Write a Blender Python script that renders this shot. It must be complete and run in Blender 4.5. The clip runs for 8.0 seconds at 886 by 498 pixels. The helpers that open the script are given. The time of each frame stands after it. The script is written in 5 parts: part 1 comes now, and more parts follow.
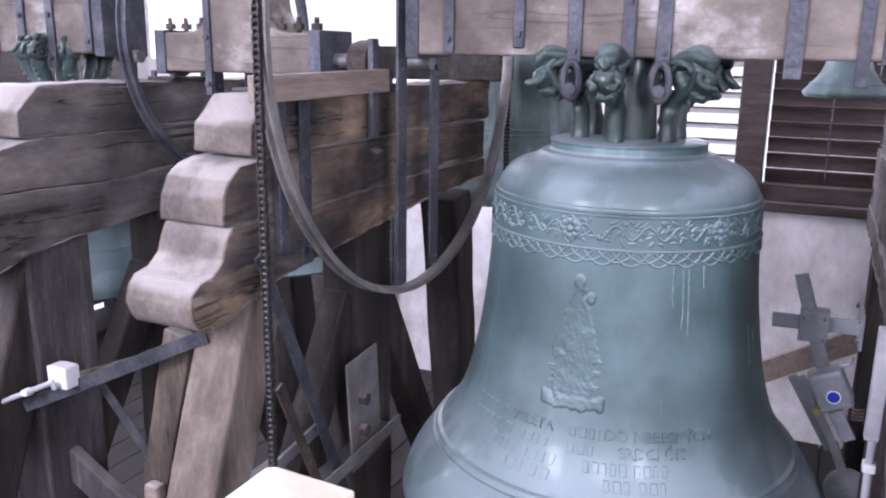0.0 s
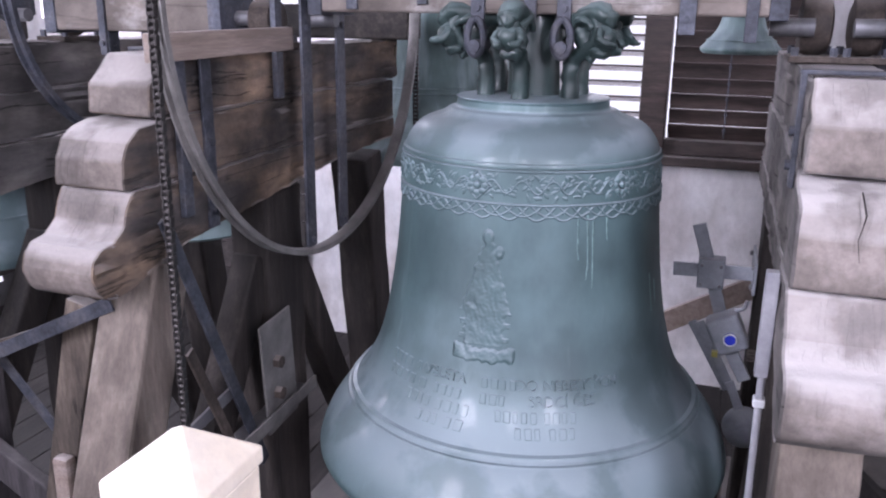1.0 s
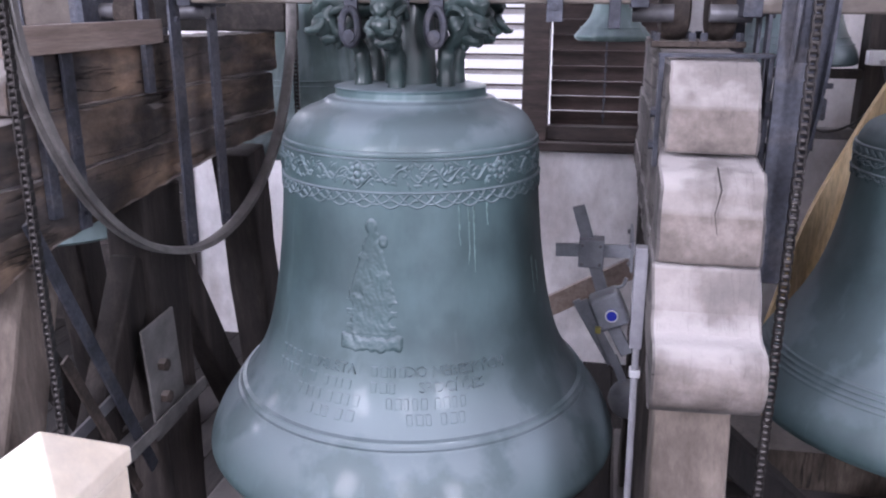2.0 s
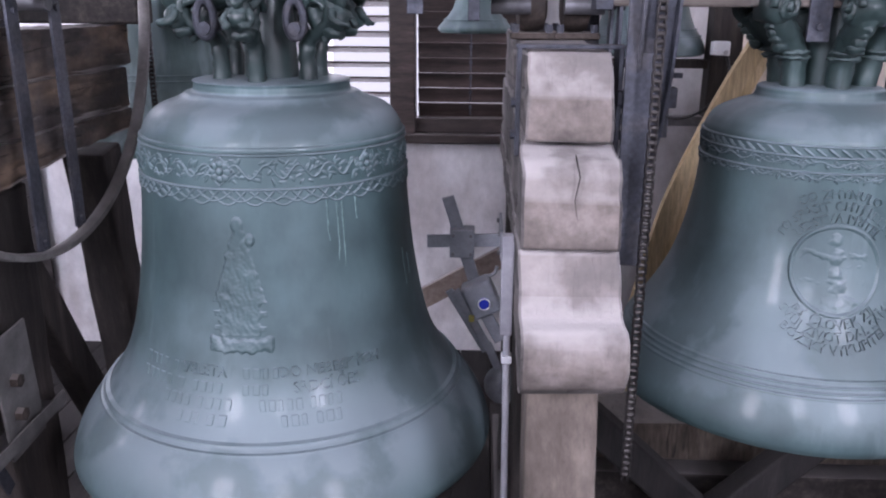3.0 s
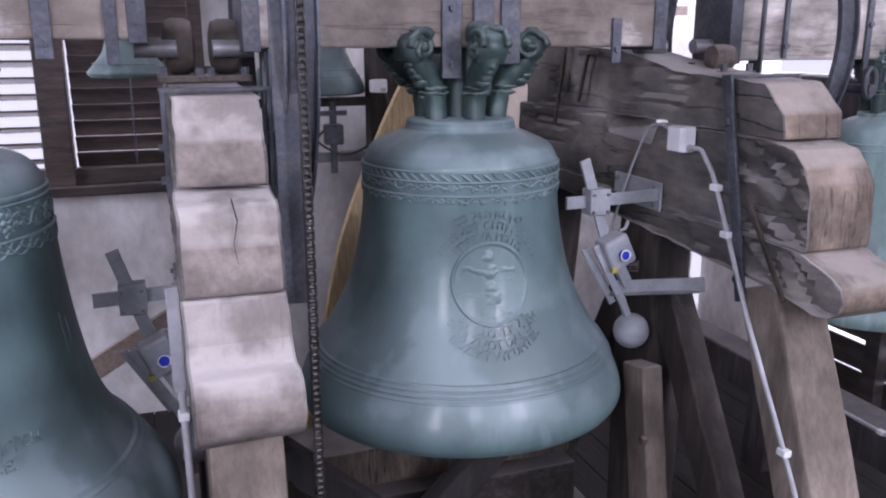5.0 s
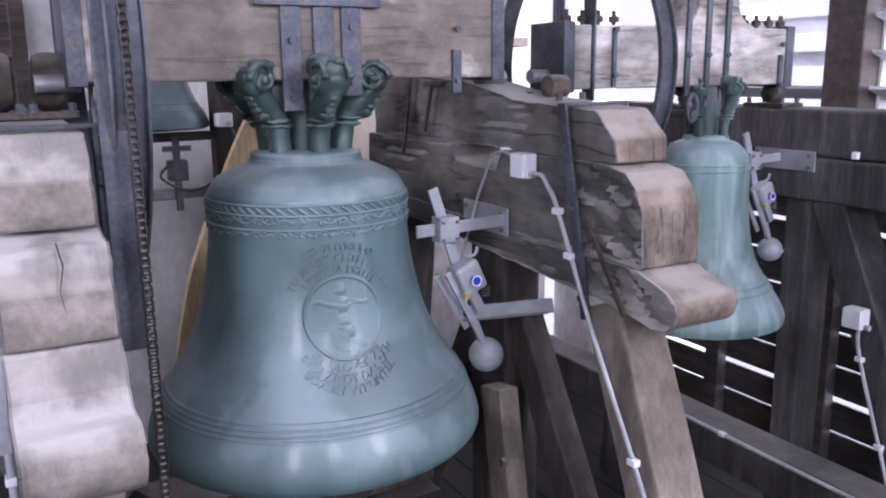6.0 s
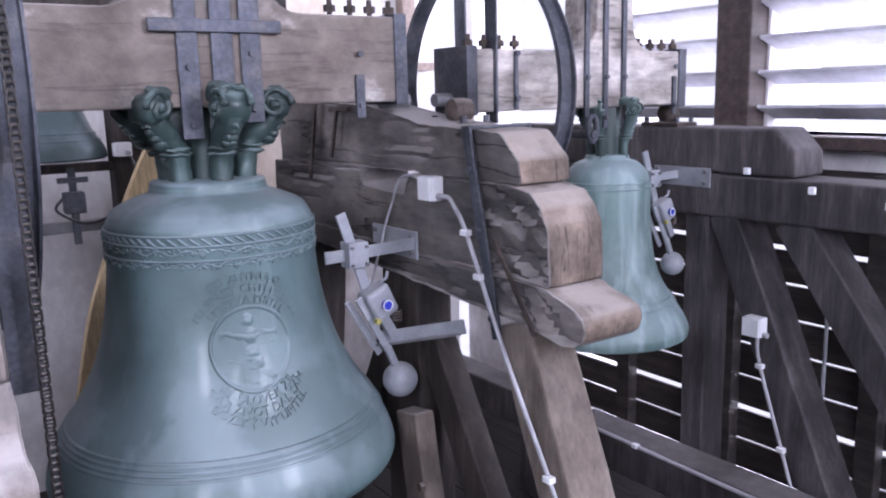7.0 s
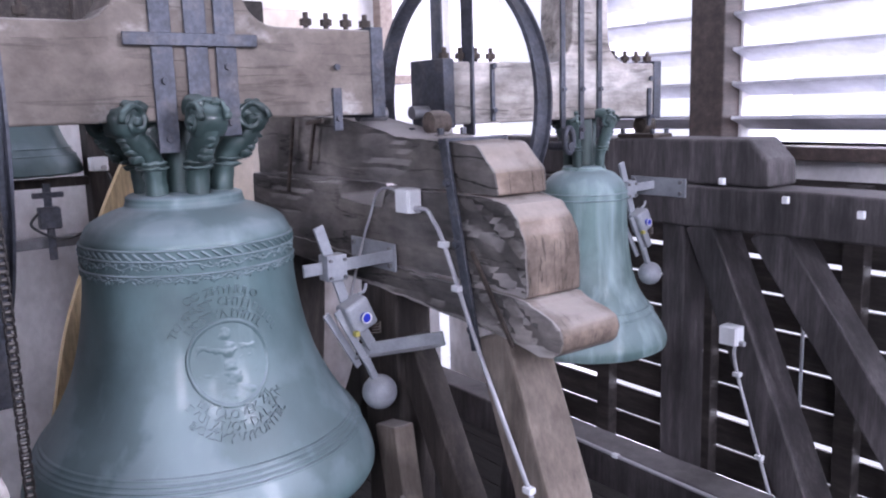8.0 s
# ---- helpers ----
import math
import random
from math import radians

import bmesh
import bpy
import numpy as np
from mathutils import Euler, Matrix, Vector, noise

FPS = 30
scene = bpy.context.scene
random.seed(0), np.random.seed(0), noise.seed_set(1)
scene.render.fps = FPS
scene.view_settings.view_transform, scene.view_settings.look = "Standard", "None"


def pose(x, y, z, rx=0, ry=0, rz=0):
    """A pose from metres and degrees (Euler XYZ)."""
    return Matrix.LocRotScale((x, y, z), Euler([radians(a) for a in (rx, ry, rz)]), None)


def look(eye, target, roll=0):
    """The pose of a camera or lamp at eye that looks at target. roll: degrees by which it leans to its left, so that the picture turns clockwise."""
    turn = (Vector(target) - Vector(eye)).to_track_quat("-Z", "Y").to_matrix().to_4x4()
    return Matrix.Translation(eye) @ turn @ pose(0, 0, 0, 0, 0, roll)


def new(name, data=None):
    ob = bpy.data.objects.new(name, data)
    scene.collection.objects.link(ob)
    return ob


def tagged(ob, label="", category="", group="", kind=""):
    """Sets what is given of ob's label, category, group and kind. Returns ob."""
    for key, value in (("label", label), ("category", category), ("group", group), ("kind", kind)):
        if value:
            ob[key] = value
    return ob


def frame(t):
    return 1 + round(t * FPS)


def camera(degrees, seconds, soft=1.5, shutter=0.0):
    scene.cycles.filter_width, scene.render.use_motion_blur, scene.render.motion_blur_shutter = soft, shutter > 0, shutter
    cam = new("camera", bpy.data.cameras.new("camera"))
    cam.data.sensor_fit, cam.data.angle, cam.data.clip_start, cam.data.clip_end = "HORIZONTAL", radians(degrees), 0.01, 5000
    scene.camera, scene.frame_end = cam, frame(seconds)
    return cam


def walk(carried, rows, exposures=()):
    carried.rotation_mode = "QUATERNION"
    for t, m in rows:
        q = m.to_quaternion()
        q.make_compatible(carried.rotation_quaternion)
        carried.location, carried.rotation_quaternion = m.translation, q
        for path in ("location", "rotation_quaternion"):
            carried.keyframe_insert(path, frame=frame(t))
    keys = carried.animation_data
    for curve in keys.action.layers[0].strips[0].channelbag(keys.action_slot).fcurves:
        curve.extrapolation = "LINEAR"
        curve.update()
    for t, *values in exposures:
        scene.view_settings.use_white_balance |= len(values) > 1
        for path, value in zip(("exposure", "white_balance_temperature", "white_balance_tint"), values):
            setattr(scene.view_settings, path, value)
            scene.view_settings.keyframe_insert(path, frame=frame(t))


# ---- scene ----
cam = camera(56.8, 8.0, 2.1)
METRES, EYE, TILT, LEAN, TURN = 0.3, 2.4, -13.5, -0.8, 25.0
ROWS = [
    (0.0, 0.0, 0.0, 0.0, -0.0, 0.0, -0.0),
    (0.5, 0.037, -0.0364, -0.0331, -3.3, -1.57, 0.59),
    (1.0, 0.0812, -0.0575, -0.052, -5.82, -2.69, 1.48),
    (2.5, 0.2975, -0.1491, -0.1142, -17.21, -4.05, 4.69),
    (3.0, 0.3294, -0.1143, -0.1072, -21.75, -4.71, 5.47),
    (3.5, 0.3847, -0.117, -0.0959, -28.06, -4.8, 6.94),
    (4.0, 0.4594, -0.1809, -0.1105, -34.07, -4.87, 8.54),
    (4.5, 0.5266, -0.2305, -0.1229, -38.38, -5.05, 9.31),
    (6.0, 0.7182, -0.3525, -0.1435, -53.09, -4.82, 11.99),
    (6.5, 0.7682, -0.3837, -0.1526, -56.79, -4.96, 12.97),
    (7.0, 0.7852, -0.395, -0.1599, -59.3, -4.53, 13.49),
    (7.5, 0.7788, -0.4129, -0.1707, -60.4, -4.26, 13.6),
    (8.0, 0.7814, -0.4337, -0.1731, -60.72, -4.0, 13.92),
]
walk(cam, [(t, pose(0, 0, EYE, TILT, LEAN, TURN) @ pose(METRES * x, METRES * y, METRES * z, 90 + pitch, roll, yaw)) for t, x, y, z, yaw, pitch, roll in ROWS], exposures=[(0.0, 0.12, 6080, 28), (1.0, -0.04, 6080, 27), (2.5, -0.3, 6080, 27), (3.0, -0.38, 6080, 27), (4.0, -0.48, 6080, 27), (4.7, -0.45, 6080, 27), (6.0, -0.22, 5980, 26), (8.0, -0.14, 5900, 26)])
# ---- light: daylight through the belfry's openings, some of them unseen and added ----
world = bpy.data.worlds.new("world")
scene.world = world
world.use_nodes = True
wn = world.node_tree
sky = wn.nodes.new("ShaderNodeTexSky")
sky.sky_type = "NISHITA"
sky.sun_disc = False
sky.sun_elevation, sky.sun_rotation = radians(35), radians(70)
wn.nodes["Background"].inputs["Strength"].default_value = 0.1
wn.links.new(sky.outputs["Color"], wn.nodes["Background"].inputs["Color"])
sun = new("sun", bpy.data.lights.new("sun", "SUN"))
sun.data.energy, sun.data.angle, sun.data.color = 2.0, radians(0.6), (1.0, 0.95, 0.88)
sun.rotation_euler = Euler((radians(55), 0, radians(110)))

FLOOR = -0.5
CEIL = 5.8
XL, XR, YF, YB = -6.5, 5.0, -3.2, 6.5          # inner faces of the tower's walls


def sky_lamp(name, where, target, w, h, per_m2, color=(0.93, 0.95, 1.0)):
    d = bpy.data.lights.new(name, "AREA")
    d.shape, d.size, d.size_y = "RECTANGLE", w, h
    d.energy, d.color = per_m2 * w * h, color
    ob = new(name, d)
    ob.matrix_world = look(where, target)
    return ob


SKY = 24.0
sky_lamp("daylight_right", (XR + 0.85, 2.2, 3.3), (0, 2.2, 3.3), 6.4, 3.0, SKY * 1.0)
sky_lamp("daylight_right_low", (XR + 0.85, 2.6, 0.5), (0, 2.6, 0.5), 6.0, 2.5, SKY * 1.2)
sky_lamp("daylight_right_back", (XR + 0.9, 5.9, 3.3), (0, 5.9, 3.3), 2.6, 3.0, SKY * 0.8)
sky_lamp("daylight_back_left", (-4.9, YB + 0.75, 3.2), (-4.9, 0, 3.2), 4.2, 2.8, SKY * 1.2)
sky_lamp("daylight_back", (-0.35, YB + 0.75, 2.3), (-0.35, 0, 2.3), 3.0, 3.4, SKY * 0.9)
sky_lamp("unseen_daylight_front", (-3.4, YF - 0.3, 4.1), (-1.0, 3, 2.0), 1.2, 2.4, SKY * 6.6)
sky_lamp("unseen_daylight_front", (3.7, YF - 0.3, 4.1), (1.0, 3, 2.0), 1.2, 2.4, SKY * 6.2)
# unseen middle opening and lamp added to brighten the hammer and back wall
sky_lamp("unseen_daylight_front", (0.25, YF - 0.3, 4.3), (0.1, 4.5, 1.6), 0.9, 2.0, SKY * 4.0)
sky_lamp("daylight_left", (XL - 0.4, 0.6, 3.6), (0, 1.2, 2.6), 3.6, 2.4, SKY * 0.9)
# unseen side opening and lamp added only to brighten the back wall
sky_lamp("added_fill_left_back", (XL - 0.4, 3.6, 3.6), (0, 5.4, 1.6), 1.9, 2.4, SKY * 5.0)

# ---- materials ----


def mat(name, colors, scale=(6, 6, 6), rough=(0.6, 0.85), metal=0.0, bump=0.3, dust_light=0.0, dust_light_col=(0.42, 0.39, 0.37), stain=0.5, stain_scale=1.6, fine=60.0, vary=0.0, crack=0.0, crack_scale=(9, 0.7, 16), dust_light_edge=(0.3, 0.55), dust_light_from=0.5, grain=0.3, crack_w=0.014, dust_light_to=0.97):
    m = bpy.data.materials.new(name)
    m.use_nodes = True
    nt = m.node_tree
    N, L = nt.nodes, nt.links
    b = N["Principled BSDF"]
    tc = N.new("ShaderNodeTexCoord")
    mp = N.new("ShaderNodeMapping")
    mp.inputs["Scale"].default_value = scale
    L.new(tc.outputs["Object"], mp.inputs["Vector"])
    n1 = N.new("ShaderNodeTexNoise")
    n1.inputs["Scale"].default_value, n1.inputs["Detail"].default_value, n1.inputs["Roughness"].default_value = 1.0, 9.0, 0.62
    L.new(mp.outputs["Vector"], n1.inputs["Vector"])
    ramp = N.new("ShaderNodeValToRGB")
    el = ramp.color_ramp.elements
    while len(el) < len(colors):
        el.new(0.5)
    for i, c in enumerate(colors):
        el[i].position = 0.3 + 0.4 * i / max(1, len(colors) - 1)
        el[i].color = (*c, 1)
    L.new(n1.outputs["Fac"], ramp.inputs["Fac"])
    n2 = N.new("ShaderNodeTexNoise")
    n2.inputs["Scale"].default_value, n2.inputs["Detail"].default_value = stain_scale, 5.0
    L.new(tc.outputs["Object"], n2.inputs["Vector"])
    mr = N.new("ShaderNodeMapRange")
    mr.inputs["From Min"].default_value, mr.inputs["From Max"].default_value = 0.35, 0.65
    mr.inputs["To Min"].default_value, mr.inputs["To Max"].default_value = 1.0 - stain, 1.0 + 0.25 * stain
    L.new(n2.outputs["Fac"], mr.inputs["Value"])
    mul = N.new("ShaderNodeMix")
    mul.data_type, mul.blend_type = "RGBA", "MULTIPLY"
    mul.inputs["Factor"].default_value = 1.0
    L.new(ramp.outputs["Color"], mul.inputs["A"])
    L.new(mr.outputs["Result"], mul.inputs["B"])
    col = mul.outputs["Result"]
    if grain:
        # finer grain of the same run
        g1 = N.new("ShaderNodeTexNoise")
        g1.inputs["Scale"].default_value, g1.inputs["Detail"].default_value, g1.inputs["Roughness"].default_value = 6.5, 7.0, 0.7
        L.new(mp.outputs["Vector"], g1.inputs["Vector"])
        g2 = N.new("ShaderNodeMapRange")
        g2.inputs["From Min"].default_value, g2.inputs["From Max"].default_value = 0.36, 0.64
        g2.inputs["To Min"].default_value, g2.inputs["To Max"].default_value = 1.0 - grain, 1.0 + 0.7 * grain
        L.new(g1.outputs["Fac"], g2.inputs["Value"])
        g3 = N.new("ShaderNodeMix")
        g3.data_type, g3.blend_type = "RGBA", "MULTIPLY"
        g3.inputs["Factor"].default_value = 1.0
        L.new(col, g3.inputs["A"])
        L.new(g2.outputs["Result"], g3.inputs["B"])
        col = g3.outputs["Result"]
    if vary:
        oi = N.new("ShaderNodeObjectInfo")
        mv = N.new("ShaderNodeMapRange")
        mv.inputs["To Min"].default_value, mv.inputs["To Max"].default_value = 1 - vary, 1 + vary
        L.new(oi.outputs["Random"], mv.inputs["Value"])
        m2 = N.new("ShaderNodeMix")
        m2.data_type, m2.blend_type = "RGBA", "MULTIPLY"
        m2.inputs["Factor"].default_value = 1.0
        L.new(col, m2.inputs["A"])
        L.new(mv.outputs["Result"], m2.inputs["B"])
        col = m2.outputs["Result"]
    gap = None
    if crack:
        cm = N.new("ShaderNodeMapping")
        cm.inputs["Scale"].default_value = crack_scale
        L.new(tc.outputs["Object"], cm.inputs["Vector"])
        cn = N.new("ShaderNodeTexNoise")
        cn.inputs["Scale"].default_value, cn.inputs["Detail"].default_value = 1.0, 6.0
        L.new(cm.outputs["Vector"], cn.inputs["Vector"])
        c1 = N.new("ShaderNodeMath")
        c1.operation = "SUBTRACT"
        c1.inputs[1].default_value = 0.5
        L.new(cn.outputs["Fac"], c1.inputs[0])
        c2 = N.new("ShaderNodeMath")
        c2.operation = "ABSOLUTE"
        L.new(c1.outputs["Value"], c2.inputs[0])
        c3 = N.new("ShaderNodeMapRange")
        c3.inputs["From Min"].default_value, c3.inputs["From Max"].default_value = 0.001, crack_w
        c3.inputs["To Min"].default_value = 1.0 - crack
        L.new(c2.outputs["Value"], c3.inputs["Value"])
        # cracks come and go along the grain
        cm2 = N.new("ShaderNodeMapRange")
        cm2.inputs["From Min"].default_value, cm2.inputs["From Max"].default_value = 0.42, 0.56
        L.new(n2.outputs["Fac"], cm2.inputs["Value"])
        c4 = N.new("ShaderNodeMath")
        c4.operation = "MAXIMUM"
        L.new(c3.outputs["Result"], c4.inputs[0])
        L.new(cm2.outputs["Result"], c4.inputs[1])
        gap = c4.outputs["Value"]
        mc = N.new("ShaderNodeMix")
        mc.data_type, mc.blend_type = "RGBA", "MULTIPLY"
        mc.inputs["Factor"].default_value = 1.0
        L.new(col, mc.inputs["A"])
        L.new(gap, mc.inputs["B"])
        col = mc.outputs["Result"]
    n3 = N.new("ShaderNodeTexNoise")
    n3.inputs["Scale"].default_value, n3.inputs["Detail"].default_value = fine, 3.0
    L.new(tc.outputs["Object"], n3.inputs["Vector"])
    # upward faces pale: dust on timber, dust and painted window light on bells
    if dust_light:
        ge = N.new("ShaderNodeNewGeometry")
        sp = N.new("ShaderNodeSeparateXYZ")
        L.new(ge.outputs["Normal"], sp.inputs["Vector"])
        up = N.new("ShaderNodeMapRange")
        up.inputs["From Min"].default_value, up.inputs["From Max"].default_value = dust_light_from, dust_light_to
        up.inputs["To Max"].default_value = dust_light
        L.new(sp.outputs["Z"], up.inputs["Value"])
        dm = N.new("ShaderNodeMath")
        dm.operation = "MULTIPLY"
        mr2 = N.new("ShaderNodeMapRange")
        mr2.inputs["From Min"].default_value, mr2.inputs["From Max"].default_value = dust_light_edge
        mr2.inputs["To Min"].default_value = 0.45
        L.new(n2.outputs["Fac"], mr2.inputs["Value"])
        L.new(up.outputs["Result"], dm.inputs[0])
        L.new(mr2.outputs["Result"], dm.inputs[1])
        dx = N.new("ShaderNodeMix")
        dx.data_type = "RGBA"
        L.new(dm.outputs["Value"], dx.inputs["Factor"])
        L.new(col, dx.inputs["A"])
        dx.inputs["B"].default_value = (*dust_light_col, 1)
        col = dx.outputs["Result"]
    L.new(col, b.inputs["Base Color"])
    rr = N.new("ShaderNodeMapRange")
    rr.inputs["To Min"].default_value, rr.inputs["To Max"].default_value = rough
    L.new(n1.outputs["Fac"], rr.inputs["Value"])
    L.new(rr.outputs["Result"], b.inputs["Roughness"])
    b.inputs["Metallic"].default_value = metal
    add = N.new("ShaderNodeMath")
    add.operation = "MULTIPLY_ADD"
    add.inputs[1].default_value = 0.25
    L.new(n3.outputs["Fac"], add.inputs[0])
    L.new(n1.outputs["Fac"], add.inputs[2])
    height = add.outputs["Value"]
    if gap is not None:
        ga = N.new("ShaderNodeMath")
        ga.operation = "MULTIPLY_ADD"
        ga.inputs[1].default_value = 1.0
        L.new(gap, ga.inputs[0])
        L.new(height, ga.inputs[2])
        height = ga.outputs["Value"]
    bp = N.new("ShaderNodeBump")
    bp.inputs["Strength"].default_value, bp.inputs["Distance"].default_value = bump, 0.012
    L.new(height, bp.inputs["Height"])
    L.new(bp.outputs["Normal"], b.inputs["Normal"])
    return m


GRAIN = (22, 1.6, 22)
DUST = (0.5, 0.47, 0.46)
OAK = mat("old_oak", [(0.06, 0.057, 0.06), (0.12, 0.11, 0.107), (0.18, 0.161, 0.15), (0.26, 0.228, 0.205)], (3.2, 1.1, 4.2), (0.8, 0.97), 0, 0.8, 0.6, DUST, 0.7, 2.2, 55, 0.12, 0.75, (5, 0.7, 9), dust_light_from=0.35, grain=0.22, crack_w=0.014)
OAK_WARM = mat("warm_old_oak", [(0.028, 0.026, 0.03), (0.085, 0.073, 0.068), (0.2, 0.148, 0.112), (0.4, 0.275, 0.185)], (3.0, 1.2, 4.0), (0.8, 0.97), 0, 0.8, 0.5, DUST, 0.75, 2.4, 55, 0.12, 0.75, (5, 0.7, 9), dust_light_from=0.5, grain=0.22, crack_w=0.014)
OAK_END = mat("dusty_oak", [(0.11, 0.09, 0.078), (0.175, 0.147, 0.13), (0.25, 0.213, 0.192)], (7, 7, 7), (0.8, 0.95), 0, 0.8, 0.85, (0.44, 0.41, 0.4), 0.5, 5.0, 45, 0, 0.22, (26, 2.5, 2.5), dust_light_edge=(0.44, 0.54), dust_light_from=0.2, grain=0.18)
OAK_TAN = mat("tan_dusty_oak", [(0.13, 0.098, 0.076), (0.21, 0.16, 0.127), (0.29, 0.23, 0.19)], (5, 5, 5), (0.8, 0.95), 0, 0.8, 0.7, (0.44, 0.4, 0.38), 0.55, 4.0, 45, 0, 0.5, (20, 2.0, 2.0), dust_light_edge=(0.44, 0.54), dust_light_from=0.3, grain=0.2)
# dusty end oak again, its tones lifted to paint stronger front light
OAK_LIT = mat("lit_dusty_oak", [(0.15, 0.128, 0.112), (0.22, 0.187, 0.168), (0.31, 0.27, 0.25)], (7, 7, 7), (0.8, 0.95), 0, 0.8, 0.9, (0.56, 0.53, 0.52), 0.5, 5.0, 45, 0, 0.1, (26, 2.5, 2.5), dust_light_edge=(0.44, 0.54), dust_light_from=0.2, grain=0.16)
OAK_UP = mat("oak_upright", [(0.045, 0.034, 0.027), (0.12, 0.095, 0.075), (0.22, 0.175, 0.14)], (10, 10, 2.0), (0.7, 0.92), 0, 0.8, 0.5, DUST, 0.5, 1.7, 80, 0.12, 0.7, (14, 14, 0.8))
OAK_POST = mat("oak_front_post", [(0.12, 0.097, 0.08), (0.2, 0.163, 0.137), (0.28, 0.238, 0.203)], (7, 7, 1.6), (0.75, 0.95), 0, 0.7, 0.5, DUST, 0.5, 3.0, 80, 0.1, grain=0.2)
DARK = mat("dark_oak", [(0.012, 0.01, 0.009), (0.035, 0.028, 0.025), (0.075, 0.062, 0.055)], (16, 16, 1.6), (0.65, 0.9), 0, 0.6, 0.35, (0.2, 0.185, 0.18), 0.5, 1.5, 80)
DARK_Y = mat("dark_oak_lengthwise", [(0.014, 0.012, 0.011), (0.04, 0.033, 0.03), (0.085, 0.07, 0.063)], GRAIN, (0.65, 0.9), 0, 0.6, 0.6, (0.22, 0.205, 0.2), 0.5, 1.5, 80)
DARK_D = mat("dark_grey_oak", [(0.035, 0.031, 0.034), (0.08, 0.071, 0.075), (0.15, 0.134, 0.14)], (14, 14, 1.6), (0.6, 0.85), 0, 0.6, 0.4, (0.24, 0.225, 0.225), 0.5, 2.2, 80)
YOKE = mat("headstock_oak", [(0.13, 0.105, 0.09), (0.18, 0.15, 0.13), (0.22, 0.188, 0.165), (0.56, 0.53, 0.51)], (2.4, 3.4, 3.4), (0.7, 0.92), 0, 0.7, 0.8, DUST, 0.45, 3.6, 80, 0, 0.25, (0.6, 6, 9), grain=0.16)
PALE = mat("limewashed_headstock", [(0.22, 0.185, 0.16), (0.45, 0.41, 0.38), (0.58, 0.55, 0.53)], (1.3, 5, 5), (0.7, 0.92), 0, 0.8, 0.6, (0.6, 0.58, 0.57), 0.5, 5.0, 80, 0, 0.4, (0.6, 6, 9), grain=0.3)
PLANK = mat("planed_plank", [(0.22, 0.165, 0.135), (0.3, 0.235, 0.2), (0.36, 0.295, 0.26)], GRAIN, (0.6, 0.85), 0, 0.3, 0.7, (0.55, 0.5, 0.48), 0.25, 1.5, 80, grain=0.2)
YELLOW = mat("new_pine", [(0.5, 0.37, 0.19), (0.62, 0.47, 0.27), (0.68, 0.55, 0.35)], (10, 10, 1.2), (0.55, 0.75), 0, 0.25, 0.2, DUST, 0.2, 1.5, 80)
IRON = mat("wrought_iron", [(0.05, 0.053, 0.064), (0.088, 0.095, 0.118), (0.15, 0.145, 0.155)], (9, 9, 9), (0.45, 0.75), 0.5, 0.35, 0.35, (0.3, 0.28, 0.28), 0.4, 4.0, 120)
STEEL = mat("flat_steel", [(0.14, 0.14, 0.155), (0.2, 0.2, 0.215), (0.28, 0.275, 0.28)], (9, 9, 9), (0.4, 0.65), 0.5, 0.2, 0.4, (0.42, 0.4, 0.4), 0.35, 3.0, 120, grain=0.08)
RIM = mat("wheel_rim_steel", [(0.14, 0.132, 0.13), (0.22, 0.21, 0.2), (0.3, 0.285, 0.28)], (9, 9, 9), (0.45, 0.7), 0.4, 0.2, 0.3, (0.5, 0.47, 0.46), 0.3, 3.0, 120, grain=0.08)
RUST = mat("rusty_casting", [(0.025, 0.02, 0.018), (0.07, 0.054, 0.045), (0.14, 0.11, 0.095)], (14, 14, 14), (0.6, 0.85), 0.3, 0.5, 0.6, (0.35, 0.31, 0.29), 0.4, 5.0, 120)
GREY = mat("grey_painted_steel", [(0.22, 0.235, 0.26), (0.29, 0.305, 0.335), (0.34, 0.355, 0.385)], (12, 12, 12), (0.4, 0.6), 0.1, 0.1, 0.4, (0.5, 0.5, 0.52), 0.2, 4.0, 120, grain=0.08)
WHITE = mat("white_plastic", [(0.66, 0.67, 0.7), (0.74, 0.75, 0.78), (0.78, 0.79, 0.82)], (8, 8, 8), (0.35, 0.5), 0, 0.05, 0.2, (0.6, 0.58, 0.57), 0.12, 6.0, 120, grain=0.04)
# the glare of daylight on the slats is put into this pale lavender
LAVENDER = mat("glare_tinted_slat", [(0.5, 0.5, 0.56), (0.6, 0.6, 0.66), (0.66, 0.66, 0.72)], (3, 3, 3), (0.5, 0.7), 0, 0.2, 0.3, (0.6, 0.58, 0.57), 0.3, 2.5, 80, grain=0.1)
CONDUIT = mat("grey_conduit", [(0.3, 0.3, 0.33), (0.38, 0.38, 0.41), (0.44, 0.44, 0.47)], (8, 8, 8), (0.4, 0.6), 0, 0.05, 0.3, (0.55, 0.54, 0.54), 0.15, 5.0, 120, grain=0.08)
CABLE = mat("black_cable", [(0.02, 0.02, 0.022), (0.04, 0.04, 0.043)], (8, 8, 8), (0.4, 0.6), 0, 0.05, 0.2, (0.2, 0.2, 0.2), 0.2, 5.0, 120, grain=0.08)
BLUE = mat("blue_badge", [(0.02, 0.03, 0.3), (0.03, 0.05, 0.5)], (20, 20, 20), (0.25, 0.35), 0, 0.02, 0, DUST, 0.1, 5.0, 50, grain=0.08)
YTAG = mat("yellow_tag", [(0.35, 0.31, 0.08), (0.42, 0.37, 0.1)], (20, 20, 20), (0.4, 0.5), 0, 0.02, 0, DUST, 0.1, 5.0, 50, grain=0.08)
